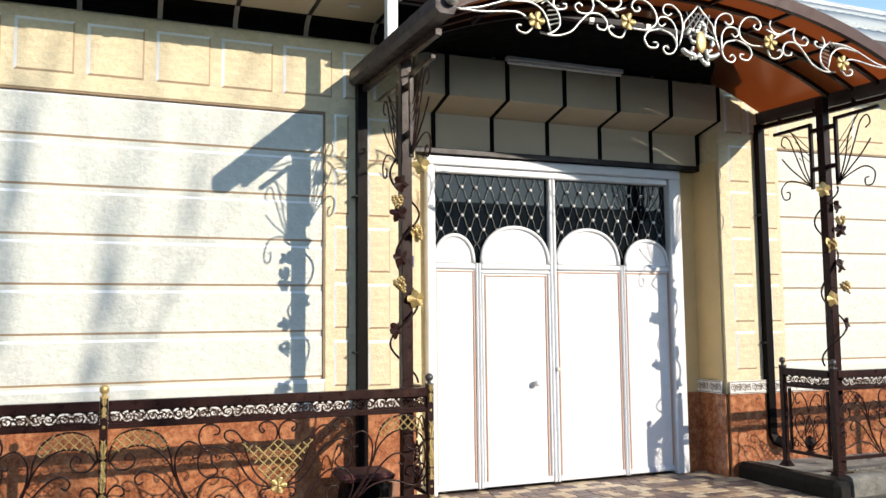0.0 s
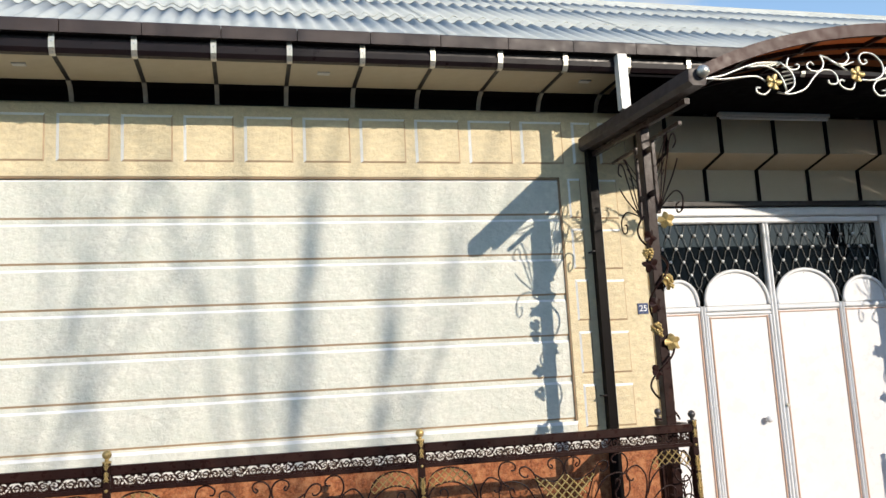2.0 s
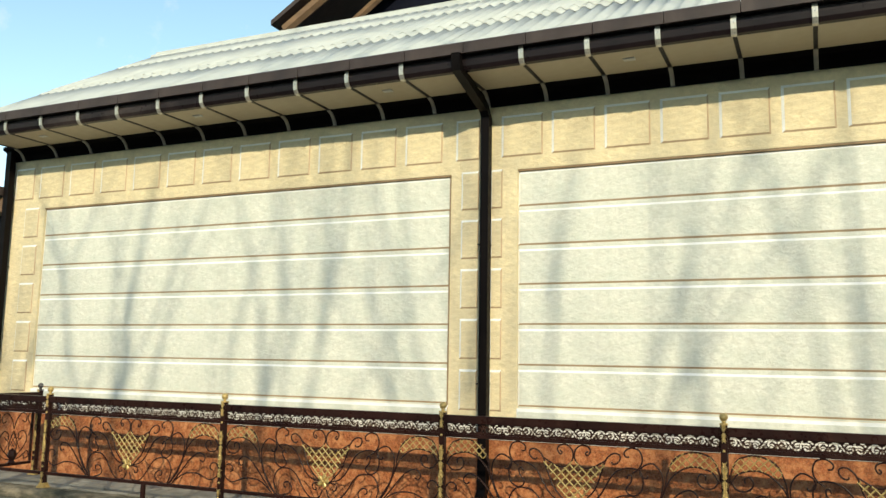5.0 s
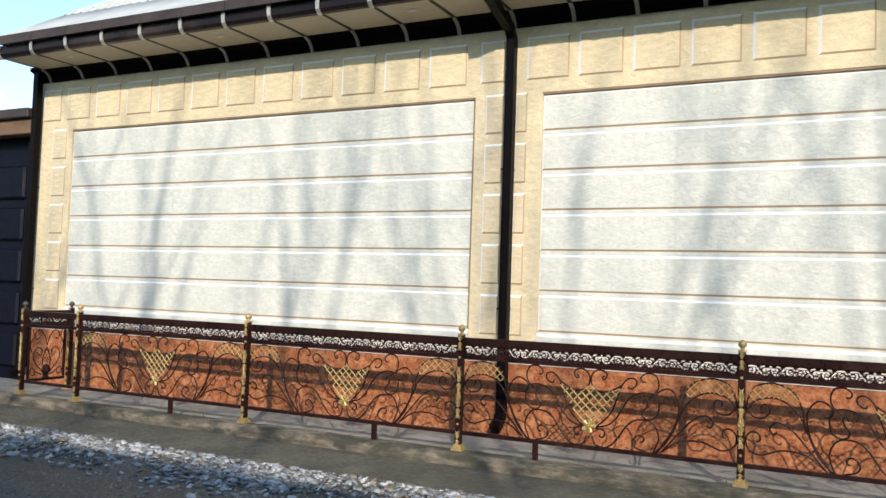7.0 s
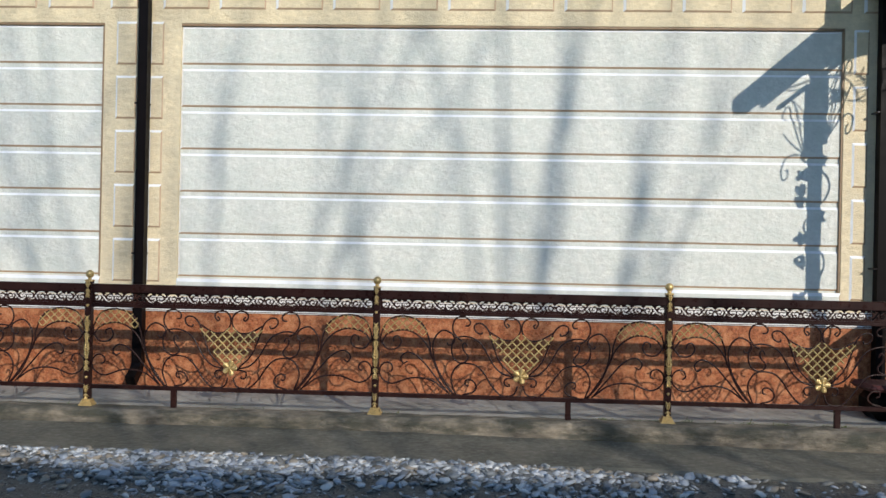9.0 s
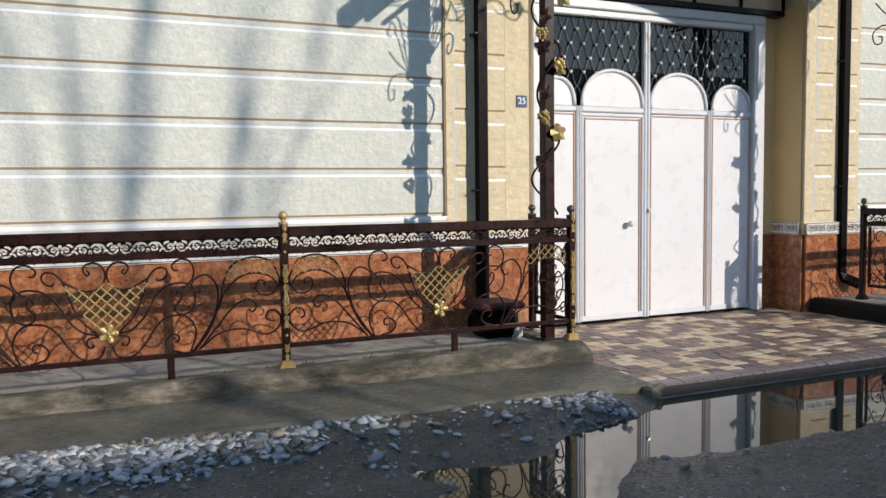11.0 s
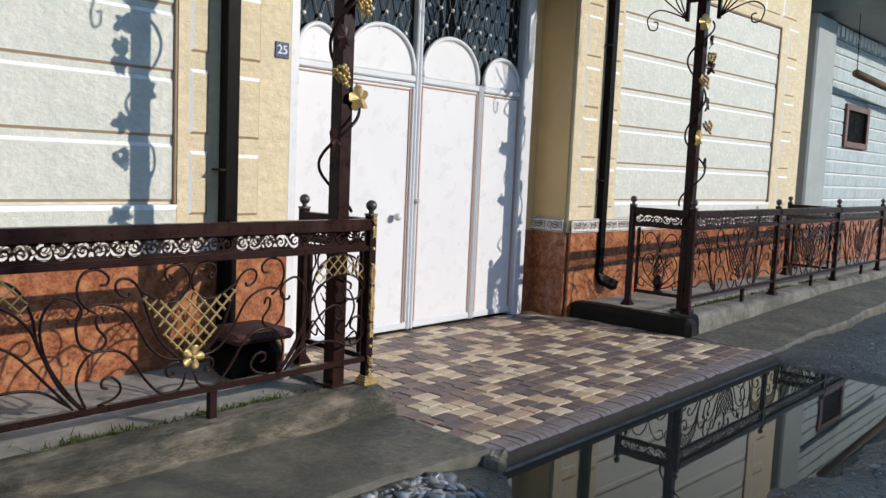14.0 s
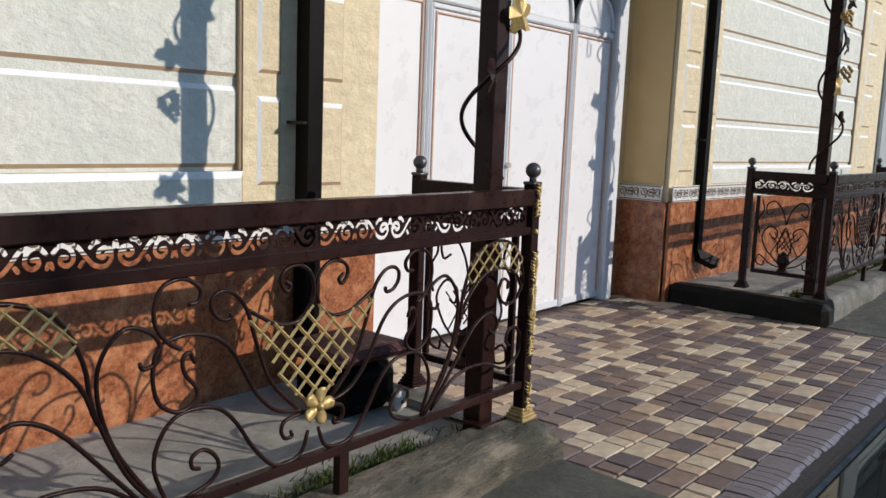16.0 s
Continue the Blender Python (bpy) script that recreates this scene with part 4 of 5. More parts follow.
def in_fan(u, v):
    du = (u + 0.855) / 0.17
    if abs(du) > 0.97:
        return False
    return 0.40 + 0.06 * (1 - du * du) < v < 0.455 + 0.105 * math.sqrt(1 - du * du)


basket_lines = lattice_bars(in_basket, 0.064, (-0.3, 0.0), (0.3, 0.6))
fan_lines = lattice_bars(in_fan, 0.06, (-1.05, 0.3), (-0.65, 0.6))


def petal_flower(r, depth=0.02):
    """Five ribbed cup petals round a bud."""
    bm = bmesh.new()
    for k in range(5):
        a = 2 * math.pi * k / 5 + math.pi / 2
        made = bmesh.ops.create_uvsphere(bm, u_segments=12, v_segments=6, radius=1.0)["verts"]
        for v in made:
            rib = 1 + 0.10 * math.cos(6 * math.atan2(v.co.y, v.co.x))
            p = Vector((r * 0.35 * v.co.x * rib * (1 + 0.25 * v.co.z), r * 0.20 * v.co.y * rib - depth * (0.3 + 0.5 * v.co.z ** 2), r * (0.60 + 0.44 * v.co.z)))
            v.co = Matrix.Rotation(a, 3, "Y") @ p
    ball(bm, (0, -depth * 0.9, 0), r * 0.24, 8, 6)
    return bm


def mirror_pts(pts, s):
    return [(s * u, v) for u, v in pts]


SCROLLS = []
for s in (1, -1):
    for pts in CURVES:
        bm = rod(bmesh.new(), mirror_pts(spline(pts, 4), s))
        SCROLLS.append(finish("scroll", bm, M_IRON, True))
BASKET = [finish("lattice_bar", sweep(bmesh.new(), [(a[0], -0.004, a[1]), (b[0], -0.004, b[1])], 0.0056, 4), M_GOLD) for a, b in basket_lines]
FAN = [finish("fan_bar", sweep(bmesh.new(), [(s * a[0], -0.004, a[1]), (s * b[0], -0.004, b[1])], 0.0042, 4), M_GOLD) for s in (1, -1) for a, b in fan_lines]
FLOWER = finish("flower", petal_flower(0.055), M_GOLD, True)


def darkened(me):
    """The same casting left in dark iron."""
    me = me.copy()
    me.materials.clear()
    me.materials.append(M_IRON)
    return me


BASKET_D, FAN_D, FLOWER_D = [darkened(m) for m in BASKET], [darkened(m) for m in FAN], darkened(FLOWER)


def post_meshes():
    bm = newbox(-0.024, 0.024, -0.024, 0.024, 0.19, 1.105, 0.003)
    post = finish("post", bm, M_IRON)
    bm = bmesh.new()
    box(bm, -0.05, 0.05, -0.045, 0.045, 0.188, 0.202, 0.003)
    for k in range(3):
        box(bm, -0.043 + 0.006 * k, 0.043 - 0.006 * k, -0.04 + 0.005 * k, 0.04 - 0.005 * k, 0.202 + 0.012 * k, 0.214 + 0.012 * k, 0.003)
    foot = finish("post_foot", bm, M_GOLD)
    bm = bmesh.new()
    box(bm, -0.027, 0.027, -0.027, 0.027, 1.105, 1.118, 0.003)
    sweep(bm, [(0, 0, 1.115), (0, 0, 1.145)], 0.014, 8)
    ball(bm, (0, 0, 1.160), 0.030, 14, 10)
    cap_g = finish("ball_finial", bm, M_GOLD, True)
    bm = bmesh.new()
    box(bm, -0.027, 0.027, -0.027, 0.027, 1.105, 1.118, 0.003)
    sweep(bm, [(0, 0, 1.115), (0, 0, 1.145)], 0.014, 8)
    ball(bm, (0, 0, 1.160), 0.030, 14, 10)
    cap_d = finish("ball_finial", bm, mat("dull_iron_ball", (0.10, 0.09, 0.09), 0.4, 0.5, var=0.3, scale=20), True)
    rr, orns = random.Random(3), []
    for z0, z1, w in ((1.0, 1.10, 0.017), (0.62, 0.84, 0.02), (0.46, 0.60, 0.02), (0.235, 0.33, 0.019)):
        orn = bmesh.new()
        n = int((z1 - z0) / 0.011)
        for k in range(n):
            t = k / (n - 1)
            ww = w * (0.45 + 0.55 * abs(math.sin(3.0 * math.pi * t + 0.6)))
            z = z0 + (z1 - z0) * t
            for q in (-1, 1):
                tip = (q * ww * 1.15, -0.025, z + 0.016 * (1 if t > 0.5 else -1))
                sweep(orn, [(0, -0.027, z), (q * ww * 0.6, -0.033 - rr.uniform(0, 0.003), (z + tip[2]) / 2), tip], 0.006, 5, taper=lambda f: 1.1 - 0.8 * f)
        orns.append(finish("gilt_leaf", orn, M_GOLD, True))
    orn = bmesh.new()
    sweep(orn, [(0.018 * math.cos(a), -0.03, 0.612 + 0.018 * math.sin(a)) for a in [2 * math.pi * k / 10 for k in range(11)]], 0.005, 5)
    orns.append(finish("gilt_ring", orn, M_GOLD, True))
    for z in (0.93, 0.40):
        orns.append(finish("gilt_stud", ball(bmesh.new(), (0, -0.026, z), 0.011, 8, 6), M_GOLD, True))
    return post, foot, cap_g, cap_d, orns


POST, FOOT, CAP_G, CAP_D, ORN = post_meshes()
FOOT_D = darkened(FOOT)


def band_strokes(length):
    """S-scrolls with a curl at each end, every other one reversed, to be cut out of the band."""
    n = round(length / 0.155)
    period = length / n
    ess = [(0.24, 0.50), (0.17, 0.52), (0.15, 0.36), (0.25, 0.24), (0.35, 0.42), (0.30, 0.74), (0.16, 0.86), (0.05, 0.66)]
    wave = [(0.25, 0.86), (0.40, 0.80), (0.52, 0.50), (0.66, 0.18), (0.84, 0.14), (0.94, 0.40), (0.88, 0.68), (0.76, 0.66), (0.72, 0.48), (0.80, 0.40), (0.84, 0.50)]
    buds = [[(0.44, 0.20), (0.48, 0.32)], [(0.60, 0.74), (0.66, 0.88), (0.74, 0.90)], [(0.02, 0.36), (0.04, 0.22)], [(0.97, 0.70), (0.99, 0.86)]]
    out = []
    for i in range(n):
        flip = i % 2 == 1
        for pts in (spline(ess, 3), spline(wave, 3), *buds):
            out.append([((i + (1 - u if flip else u)) * period, 0.006 + v * 0.074) for u, v in pts])
    return [q for q in ([p for p in s if 0.014 < p[0] < length - 0.014] for s in out) if len(q) > 1]


BANDS = {}


def band_mesh(length):
    key = round(length, 2)
    if key not in BANDS:
        me = cut_plate(length, 0.086, band_strokes(length), 0.0115, 0.005, 0.004)
        me.materials.append(M_IRON)
        BANDS[key] = me
    return BANDS[key]


def fence_bay(fence, x0, x1, stub=0.2, gilt=True):
    a, b = x0 + 0.025, x1 - 0.025
    part("top_rail", newbox(a, b, -0.03, 0.03, 1.028, 1.09, 0.004), M_IRON, fence)
    band = part("cutout_band", band_mesh(b - a), None, fence, "brown plate with scroll-shaped cut-outs")
    band.location = (a, 0, 0.947)
    part("middle_rail", newbox(a, b, -0.02, 0.02, 0.918, 0.948, 0.003), M_IRON, fence)
    part("bottom_rail", newbox(a, b, -0.016, 0.016, 0.316, 0.346, 0.003), M_IRON, fence)
    mid, sc = (x0 + x1) / 2, (x1 - x0) / 2.13
    part("stub_leg", newbox(mid + stub - 0.02, mid + stub + 0.02, -0.015, 0.015, 0.185, 0.318, 0.002), M_IRON, fence)
    for me in SCROLLS:
        ob = part("scroll", me, None, fence)
        ob.location, ob.scale = (mid, 0, Z0), (sc, 1, 1)
    for me in BASKET if gilt else BASKET_D:
        ob = part("lattice_bar", me, None, fence)
        ob.location = (mid, 0, Z0)
    for me in FAN if gilt else FAN_D:
        ob = part("fan_bar", me, None, fence)
        ob.location, ob.scale = (mid, 0, Z0), (sc, 1, 1)
    part("flower", FLOWER if gilt else FLOWER_D, None, fence, "gilt iron flower" if gilt else "dark iron flower").location = (mid, -0.012, Z0 + 0.15)


def fence_post(fence, x, y=0.0, gilt=True, cast=True):
    p = part("post", POST, None, fence)
    p.location = (x, y, 0)
    part("post_foot", FOOT if cast else FOOT_D, None, p, "gilt stepped foot" if cast else "dark iron stepped foot")
    part("ball_finial", CAP_G if gilt else CAP_D, None, p, "gilt ball" if gilt else "dull iron ball")
    for me in ORN if cast else ():
        part(me.name.split(".")[0], me, None, p, "gilt casting")


def side_panel(fence, x, y0, y1):
    """A short return from the fence towards the house, with its own scrolls."""
    h = Matrix.Translation((x, y0, 0)) @ pose(0, 0, 0, 0, 0, 90)
    ln = y1 - y0
    items = [("top_rail", newbox(0.03, ln - 0.025, -0.028, 0.028, 1.028, 1.09, 0.004), M_IRON), ("middle_rail", newbox(0.03, ln - 0.025, -0.018, 0.018, 0.918, 0.948, 0.003), M_IRON),
             ("side_frame", newbox(0.06, ln - 0.06, -0.012, 0.012, 0.316, 0.346, 0.003), M_IRON), ("side_frame", newbox(0.06, 0.085, -0.012, 0.012, 0.348, 0.906, 0.003), M_IRON),
             ("side_frame", newbox(ln - 0.085, ln - 0.06, -0.012, 0.012, 0.348, 0.906, 0.003), M_IRON)]
    mid = ln / 2
    for s in (1, -1):
        for pts in ([(0.0, 0.36), (0.06, 0.43), (0.13, 0.50), (0.17, 0.60), (0.12, 0.68), (0.06, 0.65), (0.07, 0.59), (0.10, 0.60)],
                    [(0.0, 0.40), (0.05, 0.52), (0.02, 0.64), (0.0, 0.68)],
                    [(0.0, 0.37), (0.10, 0.40), (0.18, 0.46), (0.20, 0.40), (0.15, 0.38), (0.14, 0.42)],
                    [(0.0, 0.70), (0.03, 0.80), (0.09, 0.87), (0.15, 0.84), (0.14, 0.77), (0.10, 0.79)],
                    [(0.19, 0.62), (0.21, 0.72), (0.17, 0.80), (0.19, 0.88)]):
            items.append(("scroll", sweep(bmesh.new(), [(mid + s * u, 0, v) for u, v in spline(pts, 4)], 0.0055, 6), M_IRON))
        for k in range(4):
            items.append(("lattice_bar", sweep(bmesh.new(), [(mid - s * 0.10 + s * 0.04 * k, 0, 0.47 + 0.02 * k), (mid + s * (0.0 + 0.04 * k), 0, 0.66 - 0.01 * k)], 0.004, 4), M_IRON))
    urn = sweep(bmesh.new(), [(mid, 0, 0.346), (mid, 0, 0.375), (mid, 0, 0.42), (mid, 0, 0.47), (mid, 0, 0.50)], 0.05, 10, taper=lambda t: (0.9, 0.45, 1.0, 0.8, 0.1)[min(4, int(t * 4 + 0.01))])
    items.append(("urn_casting", urn, M_IRON))
    for name, bm, m in items:
        part(name, bm, m, fence).matrix_basis = h
    band = part("cutout_band", band_mesh(ln - 0.055), None, fence)
    band.matrix_basis = h @ Matrix.Translation((0.03, 0, 0.947))


POSTS_L = [2.06, -0.09, -2.19, -4.33, -6.50, -8.70]
fence_l = thing("iron_fence", "brown wrought iron fence with gilt lattice and scrolls", "fence", (0, RAIL_Y, 0), group="fences before the house")
for k, (a, b) in enumerate(zip(POSTS_L[1:], POSTS_L)):
    fence_bay(fence_l, a, b, (0.115, 0.345, -0.42, 0.3, 0.2)[k])
for k, x in enumerate(POSTS_L):
    fence_post(fence_l, x, gilt=k > 0)
fence_post(fence_l, 2.075, 0.585, False, False)
side_panel(fence_l, 2.07, 0.0, 0.585)
for x in (-9.55,):
    fence_post(fence_l, x, 0.0, False)
    fence_post(fence_l, x, 0.6, False)
side_panel(fence_l, -9.55, 0.0, 0.6)
part("top_rail", newbox(-9.525, -8.725, -0.03, 0.03, 1.028, 1.09, 0.004), M_IRON, fence_l)
part("middle_rail", newbox(-9.525, -8.725, -0.02, 0.02, 0.918, 0.948, 0.003), M_IRON, fence_l)
part("bottom_rail", newbox(-9.525, -8.725, -0.016, 0.016, 0.316, 0.346, 0.003), M_IRON, fence_l)
part("cutout_band", band_mesh(0.8), None, fence_l).location = (-9.525, 0, 0.947)

POSTS_R = [5.815, 7.79, 9.78, 11.7, 13.6]
fence_r = thing("iron_fence", "dark brown wrought iron fence with scrolls and lattice", "fence", (0, 5.87, 0), group="fences before the house")
for k, (a, b) in enumerate(zip(POSTS_R, POSTS_R[1:])):
    fence_bay(fence_r, a, b, gilt=False)
for k, x in enumerate(POSTS_R):
    fence_post(fence_r, x, gilt=False, cast=False)
fence_post(fence_r, 5.81, 0.585, False, False)
fence_post(fence_r, 9.78, 0.585, False, False)
side_panel(fence_r, 9.78, 0.0, 0.585)
side_panel(fence_r, 5.812, 0.0, 0.585)

# ---- entrance canopy ----
CX0, CX1, CYF, CYB, CZF, CZB, CYE = 1.87, 6.17, 5.25, 7.0, 3.55, 3.62, 6.10
canopy = thing("entrance_canopy", "brown arched polycarbonate canopy on iron posts with scrollwork", "canopy", (0, 0, 0))
PX, PYS = (1.925, 5.965), {1.925: 6.04, 5.965: 5.99}


def gut_z(y):
    return CZF + (CZB - CZF) * (y - CYF) / (CYB - CYF)


def arc_z(x):
    t = (x - CX0) / (CX1 - CX0) * 2 - 1
    return 0.49 * (math.sqrt(max(0.0, 1.9 - t * t * 0.95)) - math.sqrt(0.95)) / (math.sqrt(1.9) - math.sqrt(0.95))


def arch_at(y, lift=0.0, n=32, over=0.03):
    return [(x, y, gut_z(y) + arc_z(x) + lift) for x in [CX0 - over + (CX1 - CX0 + 2 * over) * k / n for k in range(n + 1)]]


for px in PX:
    py = PYS[px]
    p = part("post", newbox(px - 0.041, px + 0.041, py - 0.041, py + 0.041, 0.13, gut_z(py) - 0.02, 0.004), M_IRON, canopy)
    part("base_plate", newbox(px - 0.08, px + 0.08, py - 0.08, py + 0.08, 0.188, 0.2, 0.002), M_IRON, p)
bm = bmesh.new()
n = 40
front, back = arch_at(CYF - 0.02, 0.05, n), arch_at(CYE, 0.05, n)
sheet = bmesh.new()
rows = []
for a, b in zip(front, back):
    rows.append([sheet.verts.new(a), sheet.verts.new(b), sheet.verts.new((b[0], b[1], b[2] + 0.008)), sheet.verts.new((a[0], a[1], a[2] + 0.008))])
for q, w in zip(rows, rows[1:]):
    for k in range(4):
        sheet.faces.new((q[k], q[(k + 1) % 4], w[(k + 1) % 4], w[k]))
bmesh.ops.recalc_face_normals(sheet, faces=sheet.faces)
part("roof_sheet", sheet, M_POLY, canopy, "translucent brown polycarbonate sheet", True)
rear = bmesh.new()
prev = None
for a in arch_at(CYE, 0.055, n):
    z = min(a[2], 4.0)
    ring = [rear.verts.new(q) for q in ((a[0], CYE + 0.01, z), (a[0], 6.965, min(z + 0.02, 4.0)), (a[0], 6.965, min(z + 0.02, 4.0) + 0.008), (a[0], CYE + 0.01, z + 0.008))]
    if prev:
        for k in range(4):
            rear.faces.new((prev[k], prev[(k + 1) % 4], ring[(k + 1) % 4], ring[k]))
    prev = ring
bmesh.ops.recalc_face_normals(rear, faces=rear.faces)
side = rear.copy()
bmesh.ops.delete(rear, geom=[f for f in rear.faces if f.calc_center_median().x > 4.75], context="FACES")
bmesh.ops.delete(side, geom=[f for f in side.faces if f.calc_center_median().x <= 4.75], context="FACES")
# The black part is added: it blocks sun and stands for shade there.
part("rear_flashing", rear, M_DARK, canopy, "black sheet added at the wall to block sun and read as shade")
part("rear_sheet", side, M_POLY, canopy, "translucent brown polycarbonate sheet")
bm.free()
for k in range(4):
    y = CYF + (CYE - CYF - 0.03) * k / 3
    bm = bmesh.new()
    sweep(bm, arch_at(y, 0.02, 32, 0.0), 0.026, 4, square=True)
    part("arch_rib", bm, M_IRON, canopy)
bm = bmesh.new()
prev = None
for c in arch_at(CYF - 0.035, -0.005, 36):
    ring = [bm.verts.new(q) for q in (c, (c[0], c[1] + 0.012, c[2]), (c[0], c[1] + 0.012, c[2] + 0.10), (c[0], c[1], c[2] + 0.10))]
    if prev:
        for i in range(4):
            bm.faces.new((prev[i], prev[(i + 1) % 4], ring[(i + 1) % 4], ring[i]))
    prev = ring
bmesh.ops.recalc_face_normals(bm, faces=bm.faces)
part("front_fascia", bm, mat("brown_fascia_metal", (0.05, 0.016, 0.011), 0.45, 0.0, var=0.2, scale=5, spec=0.2), canopy)
for k in range(1, 7):
    x = CX0 + (CX1 - CX0) * k / 7
    bm = bmesh.new()
    sweep(bm, [(x, CYF, gut_z(CYF) + arc_z(x) + 0.02), (x, CYE, gut_z(CYE) + arc_z(x) + 0.02)], 0.02, 4, square=True)
    part("purlin", bm, M_IRON, canopy)
for x, s in ((CX0, -1), (CX1, 1)):
    xx = x + s * 0.02
    bm = bmesh.new()
    prof = [(-0.075, 0.06), (-0.08, -0.03), (-0.05, -0.062), (0.045, -0.062), (0.06, -0.03), (0.06, 0.06)]
    ends = []
    for y in (5.0, CYB + 0.02):
        ends.append([bm.verts.new((xx + s * -px_, y, gut_z(y) + pz)) for px_, pz in prof])
    for i in range(6):
        bm.faces.new((ends[0][i], ends[0][(i + 1) % 6], ends[1][(i + 1) % 6], ends[1][i]))
    bm.faces.new(ends[0])
    bm.faces.new(ends[1])
    bmesh.ops.recalc_face_normals(bm, faces=bm.faces)
    part("side_gutter", bm, M_FASCIA, canopy, "weathered brown side gutter")
    part("side_beam", sweep(bmesh.new(), [(x - s * 0.02, CYF, gut_z(CYF) - 0.10), (x - s * 0.02, CYB, gut_z(CYB) - 0.10)], 0.03, 4, square=True), M_IRON, canopy)
    for k in range(4):
        y = 5.35 + 0.45 * k
        part("hanger", newbox(x - s * 0.02 - 0.016, x - s * 0.02 + 0.016, y - 0.016, y + 0.016, gut_z(y) - 0.10, gut_z(y) + 0.03, 0.002), M_IRON, canopy)
bm = bmesh.new()
ball(bm, (CX0, 4.97, gut_z(5.0) + 0.03), 0.045, 12, 8)
part("finial", bm, M_SILVER, canopy, "dull metal ball", True)

# scroll brackets in the side frames, four of them
BRACKET = [[(0.0, 0.0), (0.10, 0.14), (0.20, 0.36), (0.26, 0.50), (0.33, 0.54), (0.36, 0.47), (0.31, 0.43)], [(0.0, 0.0), (0.08, 0.20), (0.13, 0.40), (0.20, 0.52), (0.25, 0.58)],
           [(0.0, 0.0), (0.12, 0.10), (0.26, 0.22), (0.36, 0.33)], [(0.0, 0.0), (0.13, 0.06), (0.28, 0.10), (0.38, 0.04), (0.36, -0.06), (0.29, -0.07), (0.28, -0.01), (0.32, 0.0)]]
for px in PX:
    py = PYS[px]
    for s in (1, -1):
        for pts in BRACKET:
            bm = bmesh.new()
            sweep(bm, [(px, py + s * (0.15 + u), 2.76 + v) for u, v in spline(pts, 4)], 0.0065, 6)
            part("bracket_scroll", bm, M_IRON, canopy, smooth=True)
        part("bracket_frame", newbox(px - 0.016, px + 0.016, min(py + s * 0.13, py + s * 0.16), max(py + s * 0.13, py + s * 0.16), 2.74, 3.36, 0.002), M_IRON, canopy)
        part("bracket_frame", newbox(px - 0.016, px + 0.016, min(py + s * 0.04, py + s * 0.13), max(py + s * 0.04, py + s * 0.13), 2.9, 2.94, 0.002), M_IRON, canopy)
        part("bracket_frame", newbox(px - 0.016, px + 0.016, min(py + s * 0.162, py + s * 0.60), max(py + s * 0.162, py + s * 0.60), 3.33, 3.36, 0.002), M_IRON, canopy)
        part("bracket_frame", newbox(px - 0.016, px + 0.016, min(py + s * 0.04, py + s * 0.13), max(py + s * 0.04, py + s * 0.13), 3.26, 3.30, 0.002), M_IRON, canopy)
        for a, b in lattice_bars(lambda u, v: 0.17 < u < 0.36 - 0.25 * (3.31 - v) and 3.0 + 0.3 * (u - 0.17) < v < 3.31, 0.062, (0.1, 2.9), (0.4, 3.35)):
            part("bracket_lattice", sweep(bmesh.new(), [(px, py + s * a[0], a[1]), (px, py + s * b[0], b[1])], 0.0045, 4), M_IRON, canopy)

# hanging scrollwork at the canopy's front
OX, OY, OZ = 3.945, CYF - 0.06, 3.58
# tendrils at the canopy corner
TENDRILS = [
    [(1.978, 0.022), (1.771, 0.023), (1.518, 0.054), (1.426, 0.017)],
    [(1.909, 0.026), (1.771, 0.054), (1.575, 0.129), (1.449, 0.161), (1.299, 0.167)],
    [(1.564, 0.124), (1.403, 0.134), (1.299, 0.071), (1.254, -0.055)],
    [(1.288, 0.171), (1.196, 0.094), (1.184, -0.005), (1.265, -0.069), (1.334, -0.067)],
]
# curls round the outer rose
CURLS = [
    [(1.334, -0.067), (1.219, -0.076), (1.093, -0.032), (1.012, 0.055), (0.931, 0.118), (0.84, 0.115), (0.798, 0.06), (0.817, 0.014), (0.874, 0.017), (0.883, 0.046)],
    [(1.391, -0.042), (1.444, -0.086), (1.504, -0.073), (1.509, -0.037), (1.477, -0.035)],
    [(1.208, 0.208), (1.23, 0.157), (1.208, 0.118), (1.139, 0.122), (1.127, 0.155), (1.157, 0.157)],
    [(0.931, 0.241), (0.908, 0.177), (0.943, 0.117), (1.024, 0.112), (1.058, 0.151), (1.024, 0.181), (0.996, 0.158)],
]
# sprays between the roses
SPRAYS = [
    [(0.931, 0.241), (0.828, 0.198), (0.702, 0.123)],
    [(0.862, 0.212), (0.759, 0.161), (0.639, 0.196)],
    [(0.69, 0.272), (0.678, 0.223), (0.725, 0.179), (0.805, 0.175)],
    [(0.644, 0.036), (0.678, -0.024), (0.747, -0.02), (0.787, 0.016), (0.77, 0.048), (0.741, 0.038)],
]
# lyre scrolls beside the medallion
LYRES = [
    [(0.598, 0.055), (0.483, 0.054), (0.391, 0.1), (0.38, 0.184), (0.449, 0.262), (0.54, 0.273), (0.587, 0.229), (0.564, 0.181), (0.517, 0.197), (0.534, 0.221)],
    [(0.345, 0.078), (0.241, 0.043), (0.207, -0.029), (0.241, -0.089), (0.299, -0.1), (0.327, -0.066), (0.299, -0.043), (0.276, -0.063)],
    [(0.345, 0.078), (0.449, 0.047), (0.488, -0.013), (0.449, -0.068), (0.384, -0.064), (0.375, -0.031), (0.414, -0.028)],
    [(0.207, -0.029), (0.207, 0.087), (0.253, 0.158), (0.334, 0.17), (0.368, 0.13), (0.338, 0.099), (0.299, 0.122)],
]
